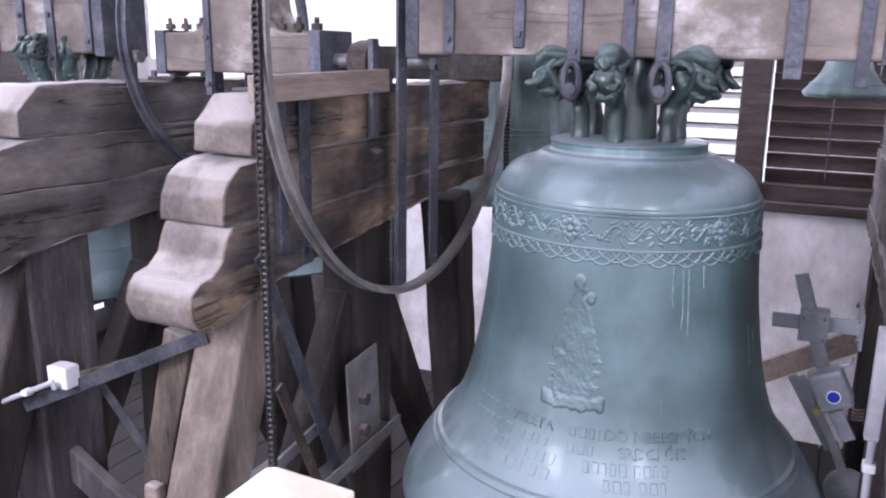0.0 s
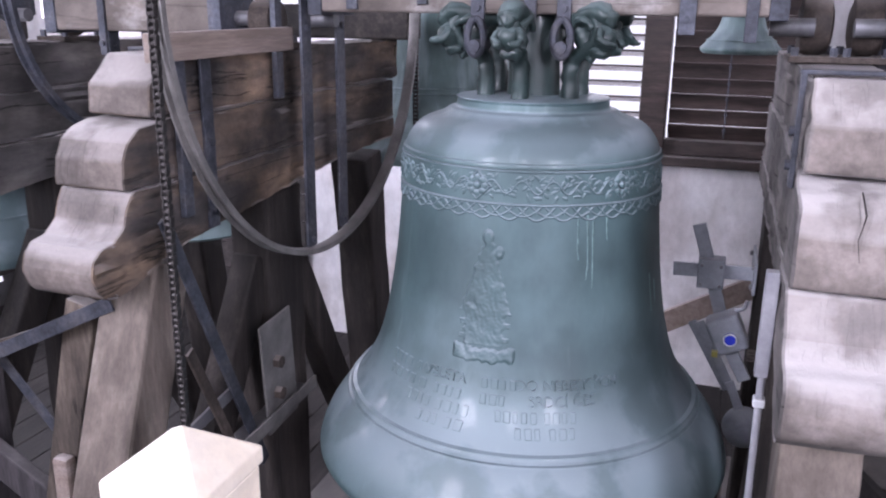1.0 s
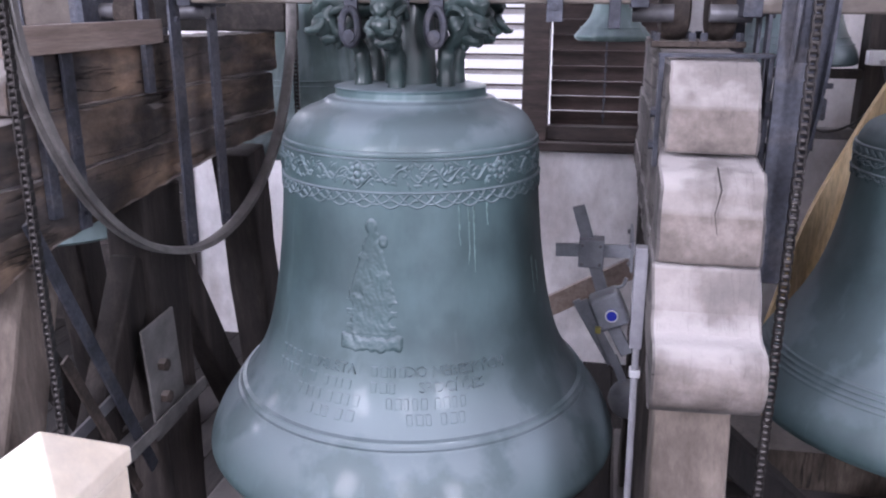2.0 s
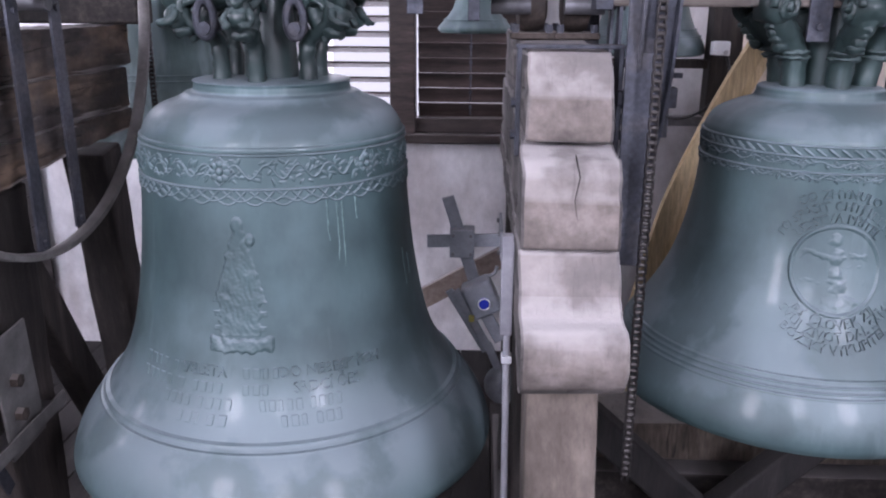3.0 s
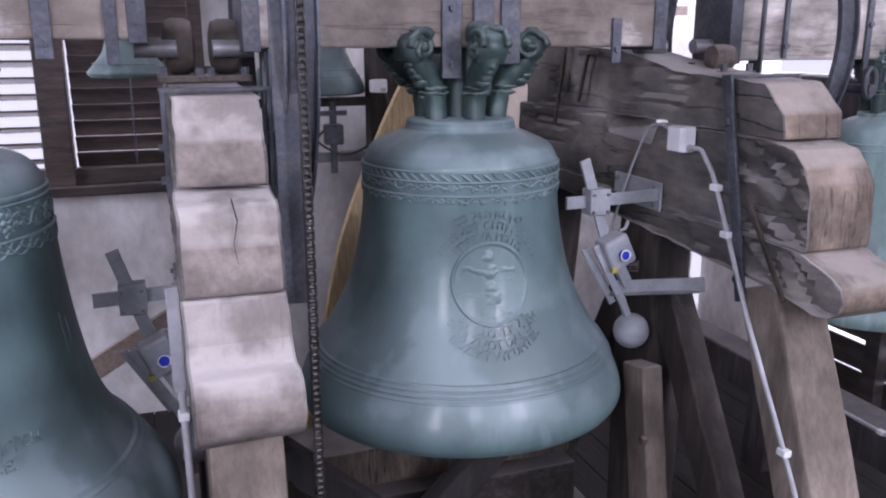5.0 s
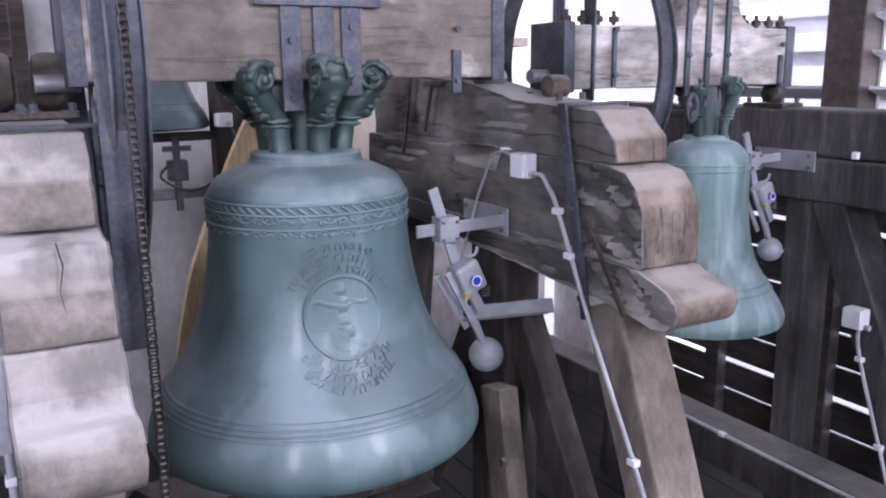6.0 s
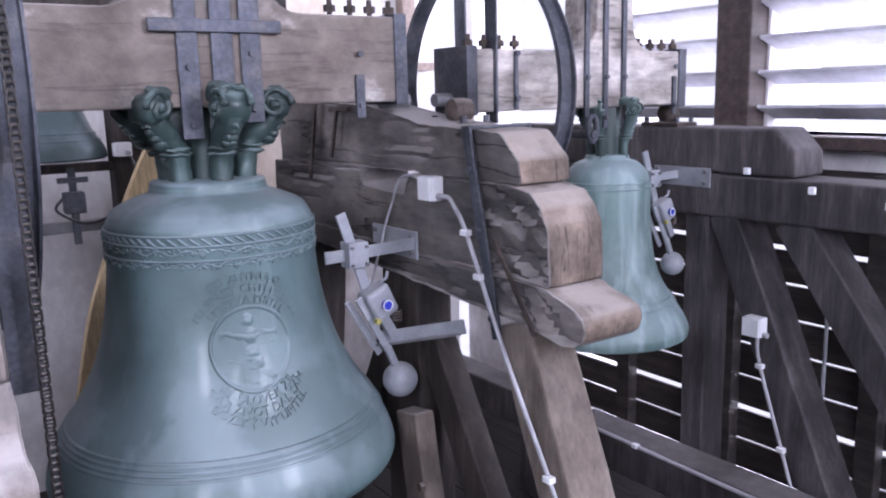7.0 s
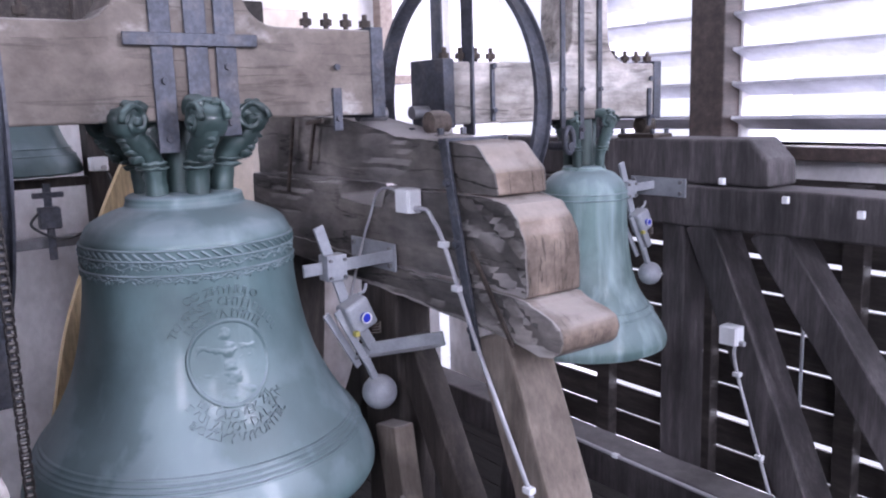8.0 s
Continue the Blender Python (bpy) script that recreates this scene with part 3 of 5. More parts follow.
LOW_A = [(4.25, 1.73), (4.25, 1.831), (2.08, 1.831), (2.055, 1.79), (2.03, 1.74), (1.98, 1.7), (1.92, 1.685), (1.885, 1.655), (1.87, 1.605),
         (1.885, 1.555), (1.92, 1.525), (1.97, 1.515), (2.06, 1.535), (2.2, 1.575), (2.42, 1.61), (2.7, 1.63), (3.4, 1.69)]
TOP_C = [(4.25, 2.06), (4.25, 2.35), (3.7, 2.36), (3.25, 2.34), (2.85, 2.27), (2.33, 2.245), (2.225, 2.15), (2.21, 2.06)]
MID_C = [(4.32, 1.75), (4.32, 2.056), (3.36, 2.056), (3.32, 1.985), (2.98, 1.96), (2.92, 2.05), (2.36, 2.056), (2.24, 2.052), (2.15, 2.035), (2.09, 1.99), (2.06, 1.92), (2.05, 1.84), (2.05, 1.715), (2.9, 1.715)]
LOW_C = [(4.28, 1.66), (4.28, 1.746), (3.6, 1.742), (2.95, 1.711), (2.05, 1.711), (2.02, 1.695), (1.97, 1.68), (1.92, 1.668), (1.88, 1.645), (1.862, 1.605), (1.875, 1.56),
         (1.91, 1.535), (1.97, 1.528), (2.1, 1.54), (2.3, 1.56), (2.9, 1.59), (3.7, 1.64)]


def bell_frame(xc, width, label, beams, ends, posts, seed, rake=0.36, profile=(TOP, MID, LOW), hewn=0.01, splinter=0.0):
    fr = tagged(empty("bell_trestle", xc, 2.1, FLOOR), label, "trestle", "bell trestles")
    h = width / 2

    # the carved front ends are paler, dusty oak: each beam is cut at y = 2.45 into end and body
    for nm, poly, w in (("top_beam", profile[0], h - 0.012), ("middle_beam", profile[1], h), ("lower_beam", profile[2], h + 0.006)):
        bm = prism(poly, xc - w - 0.004, xc + w + 0.004, 0.014, 0.032 if splinter else 0.05, 0.018, seed, hewn, splinter if nm != "top_beam" else 0.0)
        ob = part(nm, bm, beams, fr, "", True)
        ob.data.materials.append(ends)
        for f in ob.data.polygons:
            if abs(f.center.x - xc) < w - (0.07 if splinter else 0.02) and (f.center.y < 2.36 and f.normal.z > -0.7 or (f.normal.z > 0.5 and f.center.y < 2.6)):
                f.material_index = 1
    # front post raking forward, king post, back post and braces
    y0, z0 = 2.3, 1.55
    foot = y0 - rake * (z0 - FLOOR)
    part("front_post", bar((xc, foot, FLOOR), (xc, y0, z0 - 0.02), width - 0.06, 0.2, bevel=0.015, jitter=0.006, seed=seed, cuts=0.2), posts, fr)
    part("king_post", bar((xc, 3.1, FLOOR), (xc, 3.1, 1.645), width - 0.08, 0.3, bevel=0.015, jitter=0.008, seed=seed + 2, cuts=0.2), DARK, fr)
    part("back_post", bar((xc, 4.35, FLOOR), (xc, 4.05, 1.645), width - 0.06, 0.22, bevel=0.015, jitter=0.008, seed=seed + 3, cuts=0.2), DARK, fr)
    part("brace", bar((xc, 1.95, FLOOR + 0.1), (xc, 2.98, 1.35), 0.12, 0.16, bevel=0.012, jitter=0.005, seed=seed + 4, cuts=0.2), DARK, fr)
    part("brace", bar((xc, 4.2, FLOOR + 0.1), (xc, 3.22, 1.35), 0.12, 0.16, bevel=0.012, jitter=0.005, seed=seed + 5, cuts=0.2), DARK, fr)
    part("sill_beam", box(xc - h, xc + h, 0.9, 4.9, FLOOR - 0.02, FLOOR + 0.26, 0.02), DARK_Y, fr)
    return fr


def stirrup(parent, xc, width, y, z_low, z_top=2.25, w=0.05):
    """A flat iron strap that rides over the top beam and runs down both cheeks."""
    h = width / 2 + 0.008
    bm = box(xc - h - 0.01, xc + h + 0.01, y - w / 2, y + w / 2, z_top, z_top + 0.012, 0.003)
    for s in (-1, 1):
        box(xc + s * h - 0.007, xc + s * h + 0.007, y - w / 2, y + w / 2, z_low, z_top + 0.002, 0.003, bm)
        for z in (z_low + 0.06, (z_low + z_top) / 2):
            bolt((xc + s * (h + 0.006), y, z), (s, 0, 0), 0.014, 0.014, bm)
    return part("strap", bm, IRON, parent, "dark forged iron strap")


XA2, XA, XB, XC, XD = -2.99, -1.86, 0.355, 2.285, 4.02
fA = bell_frame(XA, 0.27, "old weathered oak bell frame with a scrolled beam end", OAK_WARM, OAK_END, OAK_POST, 3.0, profile=(TOP_A, MID_A, LOW_A), hewn=0.014)
fB = bell_frame(XB, 0.265, "dusty oak bell frame, ends coloured brighter as lit, between the two large bells", OAK, OAK_LIT, OAK_POST, 11.0, 0.3)
fC = bell_frame(XC, 0.27, "deeply cracked oak bell frame carrying a junction box", OAK, OAK_TAN, OAK_POST, 23.0, 0.4, profile=(TOP_C, MID_C, LOW_C), hewn=0.015, splinter=0.05)
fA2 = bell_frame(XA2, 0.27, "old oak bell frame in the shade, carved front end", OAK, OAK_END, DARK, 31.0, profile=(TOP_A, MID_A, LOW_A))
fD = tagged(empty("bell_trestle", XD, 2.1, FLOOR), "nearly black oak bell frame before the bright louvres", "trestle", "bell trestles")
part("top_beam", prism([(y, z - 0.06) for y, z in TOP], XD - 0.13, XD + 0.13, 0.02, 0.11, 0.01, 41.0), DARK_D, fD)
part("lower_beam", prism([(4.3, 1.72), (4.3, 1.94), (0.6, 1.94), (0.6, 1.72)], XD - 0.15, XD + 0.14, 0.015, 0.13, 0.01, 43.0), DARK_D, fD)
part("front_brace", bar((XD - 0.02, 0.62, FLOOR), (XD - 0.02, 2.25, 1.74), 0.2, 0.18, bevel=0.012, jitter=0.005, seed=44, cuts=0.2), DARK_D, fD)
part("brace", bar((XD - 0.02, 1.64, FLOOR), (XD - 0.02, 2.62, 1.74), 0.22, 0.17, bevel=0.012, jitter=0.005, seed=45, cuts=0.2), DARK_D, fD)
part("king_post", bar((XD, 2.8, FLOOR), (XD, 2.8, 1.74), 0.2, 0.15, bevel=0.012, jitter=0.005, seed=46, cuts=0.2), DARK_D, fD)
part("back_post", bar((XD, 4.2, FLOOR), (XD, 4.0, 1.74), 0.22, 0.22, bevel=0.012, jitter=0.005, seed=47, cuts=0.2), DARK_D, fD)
part("post", box(XA2 - 0.1, XA2 + 0.12, 2.2, 2.52, FLOOR, 1.62, 0.015), DARK_D, fA2)
part("pin", bar((2.136, 2.33, 1.85), (2.132, 2.1, 1.53), 0.012, 0.018, (1, 0, 0), 0.003), RUST, fC)
part("side_strut", bar((-2.585, 2.25, FLOOR), (-2.115, 2.25, 1.36), 0.13, 0.07, (1, 0, 0), 0.008, 0.003, 9, 0.2), OAK_UP, fA, "plain grey oak strut")
part("low_brace", bar((-3.35, 2.34, 0.87), (-2.05, 2.34, 0.12), 0.06, 0.14, (0, 1, 0), 0.01, 0.003, 12, 0.2), DARK_D, fA2, "dark grey oak brace")
part("sill_beam", box(XD - 0.42, XD - 0.2, 0.8, 4.9, 0.2, 0.43, 0.015), DARK_D, fD)
for y, z in ((2.46, 1.97), (2.11, 1.9), (1.75, 1.86)):
    part("nut", box(XD - 0.172, XD - 0.148, y - 0.016, y + 0.016, z - 0.018, z + 0.018, 0.005), WHITE, fD, "pale square nut")

stirrup(fB, XB, 0.265, 2.36, 1.95)
# the strap of the cracked frame leans forward on its way down
bm = box(XC - 0.155, XC + 0.155, 2.465, 2.515, 2.252, 2.264, 0.003)
for sd in (-1, 1):
    merge(bm, bar((XC + sd * 0.148, 2.49, 2.262), (XC + sd * 0.153, 2.31, 1.47), 0.014, 0.05, (1, 0, 0), 0.003))
    for y, z in ((2.455, 2.1), (2.405, 1.87), (2.33, 1.55)):
        bolt((XC + sd * 0.157, y, z), (sd, 0, 0), 0.015, 0.016, bm)
part("strap", bm, IRON, fC, "dark forged iron strap")
# iron dogs driven in beside the headstock
for p, q in (((2.128, 3.72, 2.37), (2.118, 3.8, 1.98)), ((2.128, 3.5, 2.33), (2.118, 3.56, 2.1))):
    part("iron_dog", bar(p, q, 0.014, 0.02, (1, 0, 0), 0.003), RUST, fC, "rusty driven iron dog")
part("iron_dog", bar((2.13, 3.42, 2.335), (2.13, 3.58, 2.325), 0.016, 0.022, (1, 0, 0), 0.003), RUST, fC, "rusty driven iron dog")
part("tie_beam", box(XA - 0.5, XA + 0.27, 4.14, 4.34, 2.252, 2.43, 0.012), DARK_Y, fA, "dark cross tie on the frame's tail")
stirrup(fA, XA, 0.27, 2.5, 1.62, w=0.06)

# cross timbers low behind the second bell
ct = tagged(empty("cross_beam", 1.3, 3.7, 0.0), "heavy dusty cross timbers low between the frames", "beam")
part("beam", bar((0.5, 3.72, 0.35), (2.14, 3.72, 0.35), 0.34, 0.2, (0, 1, 0), 0.015, 0.006, 5, 0.2), OAK_UP, ct)
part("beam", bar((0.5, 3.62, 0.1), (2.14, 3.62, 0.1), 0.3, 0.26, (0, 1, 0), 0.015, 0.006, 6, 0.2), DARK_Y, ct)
part("diagonal", bar((0.62, 3.05, -0.2), (2.05, 3.4, 0.85), 0.12, 0.14, (0, 1, 0), 0.012, 0.004, 7, 0.2), BLACK_OAK, ct)
part("diagonal", bar((0.56, 3.2, 0.7), (1.7, 3.2, -0.35), 0.12, 0.14, (0, 1, 0), 0.012, 0.004, 8, 0.2), BLACK_OAK, ct)


# ---- bells ----
def bell_radius(profile, z):
    for (r0, z0), (r1, z1) in zip(profile, profile[1:]):
        if z1 <= z <= z0:
            return r0 + (r1 - r0) * (z0 - z) / max(1e-6, z0 - z1)
    return profile[-1][0]


def dense(profile, n=5):
    out = smooth_path([(r, 0, z) for r, z in profile], n)
    return [(v.x, v.z) for v in out]


def wrap(bm, x, y, prof, theta, z0, lift=0.0):
    """Lays a flat relief (x across, y up, z out) onto the bell's skin."""
    for v in bm.verts:
        z = z0 + v.co.y
        r = bell_radius(prof, z)
        a = theta + v.co.x / r
        rr = r + v.co.z + lift
        v.co = Vector((x + rr * math.cos(a), y + rr * math.sin(a), z))
    return bm


def words(text, size, depth=0.006):
    cu = bpy.data.curves.new("words", "FONT")
    cu.body, cu.size, cu.extrude, cu.align_x, cu.align_y = text, size, depth, "CENTER", "CENTER"
    cu.resolution_u = 2
    ob = bpy.data.objects.new("words", cu)
    scene.collection.objects.link(ob)
    me = bpy.data.meshes.new_from_object(ob.evaluated_get(bpy.context.evaluated_depsgraph_get()))
    bpy.data.objects.remove(ob)
    bm = bmesh.new()
    bm.from_mesh(me)
    bpy.data.meshes.remove(me)
    return bm


def scroll_canon(at, side, w, r0, r1, h):
    """A canon that swells outward into a volute with an eye, a beaded leaf below it and a ribbed collar."""
    pth = smooth_path([at(r0 * 0.88, -0.02), at(r0 * 0.92, h * 0.25), at(r0 * 1.1, h * 0.48), at(r1 * 0.78, h * 0.66), at(r1 * 0.84, h * 0.84), at(r1 * 0.66, h * 0.97), at(r0 * 0.7, h * 0.98)], 6)
    n = len(pth)
    bm = tube(pth, w, 18, None, [w * (0.74 + 0.12 * max(0.0, math.sin(5.2 * i / n - 1.2)) + 0.03 * math.sin(3.1 * i)) for i in range(n)], 0.85)
    rs, zs = r1 * 0.87, h * 0.83
    for sd in (-1, 1):
        sc = [(rs + w * 1.05 * math.cos(t) * (1 - t / 9.5), zs + w * 1.05 * math.sin(t) * (1 - t / 9.5)) for t in (0.3 * q for q in range(26))]
        merge(bm, tube([Vector(at(r, z)) + side * sd * w * 0.8 for r, z in sc], w * 0.2, 8))
        merge(bm, ball(Vector(at(rs, zs)) + side * sd * w * 0.86, w * 0.3, 1, 1, 1, 12, 8))
    merge(bm, tube([Vector(at(rs, zs)) - side * w * 0.8, Vector(at(rs, zs)) + side * w * 0.8], w * 0.9, 22))
    for q in range(4):
        merge(bm, ball(at(r1 * (0.74 + 0.06 * q), h * (0.42 + 0.07 * q)), w * (0.4 - 0.05 * q), 1.2, 1.2, 0.8, 12, 8))
    for sd in (-0.5, 0.5):
        merge(bm, ball(Vector(at(r1 * 0.9, h * 1.0)) + side * sd * w, w * 0.36, 1.1, 1.1, 0.9, 12, 8))
    merge(bm, ball(at(r1 * 0.8, h * 1.03), w * 0.5, 1.2, 1.2, 0.6, 14, 10))
    for zc in (0.3, 0.36):
        merge(bm, ball(at(r0 * (0.75 + zc * 0.8), h * zc), w * 0.84, 1.1, 1.1, 0.2, 20, 10))
    return bm


def bust_canon(at, side, w, r0, r1, h):
    """A squared shaft that leans out into a plain half-length form: rounded mass, arms drawn together, leafy wing behind."""
    pth = smooth_path([at(r0 * 0.9, -0.02), at(r0 * 0.9, h * 0.28), at(r0 * 0.98, h * 0.46), at(r1 * 0.74, h * 0.6), at(r1 * 0.86, h * 0.76), at(r1 * 0.8, h * 0.92)], 6)
    n = len(pth)
    bm = tube(pth, w, 8, None, [w * (0.66 - 0.1 * math.sin(3.1 * i / n)) for i in range(n)], 0.8)
    # leafy wing running back to the middle
    merge(bm, tube(smooth_path([at(r1 * 0.98, h * 0.9), at(r1 * 0.84, h * 0.99), at(r1 * 0.6, h * 0.9), at(r0 * 0.6, h * 0.92)], 5), w, 12, None, [w * (0.36 + 0.25 * math.sin(3.0 * q / 15)) for q in range(16)], 1.3))
    merge(bm, tube(smooth_path([at(r1 * 0.62, h * 0.84), at(r1 * 0.66, h * 0.7), at(r1 * 0.74, h * 0.56)], 5), w * 0.5, 10, None, None, 1.2))
    merge(bm, ball(at(r1 * 0.93, h * 0.7), w * 0.62, 1.0, 1.0, 1.15, 18, 12))
    merge(bm, ball(at(r1 * 0.97, h * 0.9), w * 0.42, 1.0, 1.0, 1.12, 16, 12))
    merge(bm, ball(at(r1 * 0.9, h * 0.97), w * 0.46, 1.1, 1.1, 0.75, 16, 10))
    merge(bm, ball(at(r1 * 0.86, h * 0.54), w * 0.5, 1.15, 1.15, 0.7, 16, 10))
    merge(bm, ball(at(r1 * 0.76, h * 0.47), w * 0.3, 1.0, 1.0, 0.9, 12, 8))
    for sd in (-1, 1):
        arm = smooth_path([Vector(at(r1 * 0.93, h * 0.79)) + side * sd * w * 0.5, Vector(at(r1 * 0.99, h * 0.67)) + side * sd * w * 0.78, Vector(at(r1 * 1.1, h * 0.62)) + side * sd * w * 0.3], 5)
        merge(bm, tube(arm, w * 0.2, 10, None, [w * (0.25 - 0.008 * q) for q in range(len(arm))]))
        merge(bm, ball(Vector(at(r1 * 0.92, h * 0.99)) + side * sd * w * 0.34, w * 0.22, 1, 1, 0.9, 10, 8))
        merge(bm, tube(smooth_path([Vector(at(r1 * 0.84, h * 0.82)) + side * sd * w * 0.5, Vector(at(r1 * 0.74, h * 0.9)) + side * sd * w * 0.85, Vector(at(r1 * 0.6, h * 0.8)) + side * sd * w * 0.7], 4), w * 0.18, 8))
    return bm


def bell(name, x, y, profile, label, skin, rings, theta=-math.pi / 2, thickness=0.06, crown_r=0.2, crown_out=0.3, crown_h=0.36, arms=6, busts=False, spread=50):
    prof = dense(profile)
    th = tagged(empty(name, x, y, profile[-1][1]), label, "bell", "bells")
    top = prof[0][1]
    inner = [(max(r - thickness, 0.02), z - (0.05 if z > top - 0.1 else 0.0)) for r, z in prof[:-2:2]]
    bottom = prof[-1]
    shell = [(0.0, top + 0.001)] + prof + [(bottom[0] - 0.5 * thickness, bottom[1] - 0.012)] + [(bottom[0] - thickness, bottom[1] + 0.01)] + inner[::-1] + [(0.0, inner[0][1])]
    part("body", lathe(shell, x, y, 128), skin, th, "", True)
    for z, w in rings:
        r = bell_radius(prof, z)
        bm = lathe([(r - 0.01, z + w), (r + 0.006, z + w * 0.6), (r + 0.009, z), (bell_radius(prof, z - w) + 0.006, z - w * 0.6), (bell_radius(prof, z - w) - 0.01, z - w)], x, y, 128)
        part("moulding", bm, skin, th, "", True)
    w = (0.062 if crown_r > 0.14 else 0.045) if arms == 6 else crown_r * 0.36
    for k in range(arms):
        # three canons before the headstock and three behind it
        a = theta + (radians((0, spread, -spread, 180, 180 - spread, 180 + spread)[k]) if arms == 6 else 2 * math.pi * k / arms)
        c, s = math.cos(a), math.sin(a)

        def at(r, z):
            return (x + r * c, y + r * s, top + z)
        side = Vector((-s, c, 0))
        if busts:
            bm = bust_canon(at, side, w, crown_r, crown_out, crown_h)
        else:
            bm = scroll_canon(at, side, w, crown_r, crown_out, crown_h)
        rough_up(bm, w * 0.07, 22.0, k)
        rough_up(bm, w * 0.15, 48.0, k)
        part("canon", bm, CROWN, th, "dark green canon with a plain carved bust" if busts else "dark green scrolled canon", "all")
    bm = rod((x, y, top - 0.01), (x, y, top + crown_h * 0.95), crown_r * 0.5, 18, crown_r * 0.42)
    part("argent", bm, CROWN, th, "", True)
    return th, prof


P1 = [(0.1, 2.105), (0.27, 2.1), (0.283, 2.085), (0.288, 2.062), (0.315, 2.055), (0.34, 2.038), (0.42, 2.005), (0.463, 1.955), (0.48, 1.905), (0.485, 1.84), (0.49, 1.76), (0.5, 1.62), (0.518, 1.45), (0.55, 1.26), (0.598, 1.1),
      (0.668, 0.985), (0.74, 0.9), (0.798, 0.81), (0.83, 0.72), (0.822, 0.685)]
P2 = [(0.1, 2.1), (0.2, 2.095), (0.215, 2.07), (0.225, 2.05), (0.27, 2.035), (0.345, 2.0), (0.375, 1.96), (0.385, 1.925), (0.387, 1.86), (0.392, 1.75), (0.415, 1.6), (0.455, 1.45), (0.51, 1.33), (0.57, 1.23), (0.625, 1.14), (0.66, 1.06), (0.672, 1.0), (0.66, 0.97)]
P3 = [(r * 1.06, 2.06 - (2.06 - z) * 0.86) for r, z in [(0.05, 2.06), (0.1, 2.055), (0.11, 2.03), (0.15, 2.01), (0.19, 1.96), (0.208, 1.9), (0.212, 1.82), (0.215, 1.66), (0.23, 1.48), (0.265, 1.32), (0.32, 1.2), (0.375, 1.1), (0.41, 1.01), (0.408, 0.96)]]

B1X, B1Y, B2X, B2Y, B3X, B3Y = -0.66, 3.05, 1.325, 3.05, 3.43, 3.0
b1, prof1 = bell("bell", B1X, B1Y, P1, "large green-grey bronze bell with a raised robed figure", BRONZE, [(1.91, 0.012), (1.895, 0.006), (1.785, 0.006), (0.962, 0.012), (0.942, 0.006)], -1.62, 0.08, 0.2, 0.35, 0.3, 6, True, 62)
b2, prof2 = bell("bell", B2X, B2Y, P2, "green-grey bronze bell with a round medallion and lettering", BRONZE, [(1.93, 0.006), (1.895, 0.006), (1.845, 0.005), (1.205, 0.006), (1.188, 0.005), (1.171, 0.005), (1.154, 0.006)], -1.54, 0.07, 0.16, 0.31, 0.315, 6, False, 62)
b3, prof3 = bell("bell", B3X, B3Y, P3, "small pale green bronze bell with streaky patina", BRONZE_G, [(1.92, 0.006), (1.89, 0.005), (1.32, 0.006), (1.29, 0.005)], -1.2, 0.045, 0.1, 0.165, 0.27, 4)
# ---- relief on the bells ----


def leaf_frieze(x, y, prof, z, h, count, parent, seed, leaves=5, grow=1.0, rosette=10, phase=0.0):
    rnd = random.Random(seed)
    bm = bmesh.new()
    for k in range(count):
        a0 = 2 * math.pi * k / count
        r = bell_radius(prof, z)
        # a waving stem with leaves on both sides
        step = 2 * math.pi * r / count
        flip = 1 if k % 2 else -1
        stem = [(step * (q / 6 - 0.5), flip * 0.26 * h * math.sin(math.pi * q / 6), 0.003) for q in range(7)]
        merge(bm, wrap(tube(stem, 0.0042 * grow, 5), x, y, prof, a0 + phase, z))
        for j in range(leaves):
            w, hh = rnd.uniform(0.008, 0.014) * grow, rnd.uniform(0.005, 0.008) * grow
            b2 = ball((0, 0, 0), 1.0, w * 1.3, hh, 0.0055, 8, 5)
            t = rnd.uniform(-1.2, 1.2)
            bmesh.ops.rotate(b2, cent=(0, 0, 0), matrix=Matrix.Rotation(t, 3, "Z"), verts=b2.verts[:])
            bmesh.ops.translate(b2, vec=(rnd.uniform(-0.5, 0.5) * step, rnd.uniform(-0.42, 0.42) * h, 0.0), verts=b2.verts[:])
            merge(bm, wrap(b2, x, y, prof, a0 + phase, z))
        if k % rosette == 0:
            # a flower with round petals in a lozenge
            b2 = bmesh.new()
            for q in range(8):
                t = 2 * math.pi * q / 8
                merge(b2, ball((0.3 * h * math.cos(t), 0.3 * h * math.sin(t), 0.003), 1.0, 0.15 * h, 0.15 * h, 0.008, 8, 5))
            merge(b2, ball((0, 0, 0.003), 1.0, 0.17 * h, 0.17 * h, 0.012, 8, 6))
            tube([(0.56 * h * math.cos(t), 0.56 * h * math.sin(t), 0.002) for t in (math.pi / 2 * q for q in range(5))], 0.005, 5, b2)
            merge(bm, wrap(b2, x, y, prof, a0 + phase, z))
    return tagged(part("frieze", bm, BRONZE, parent, "cast leaf frieze", True), kind="stuff")


def swags(x, y, prof, z, drop, count, parent):
    bm = bmesh.new()
    for k in range(count):
        for sgn in (1, -1):
            r = bell_radius(prof, z)
            w = 2 * math.pi * r / count
            pts = [(w * (t - 0.5) * 1.35, -drop * math.sin(math.pi * t) * (1.0 if sgn > 0 else 0.75), 0.002) for t in (q / 10 for q in range(11))]
            merge(bm, wrap(tube(pts, 0.0045, 5), x, y, prof, 2 * math.pi * k / count + (0.0 if sgn > 0 else math.pi / count), z))
        merge(bm, wrap(ball((0, -drop * 0.45, 0), 1.0, 0.007, 0.007, 0.006, 7, 5), x, y, prof, 2 * math.pi * k / count, z))
    return tagged(part("scalloped_border", bm, BRONZE, parent, "cast scalloped border", True), kind="stuff")


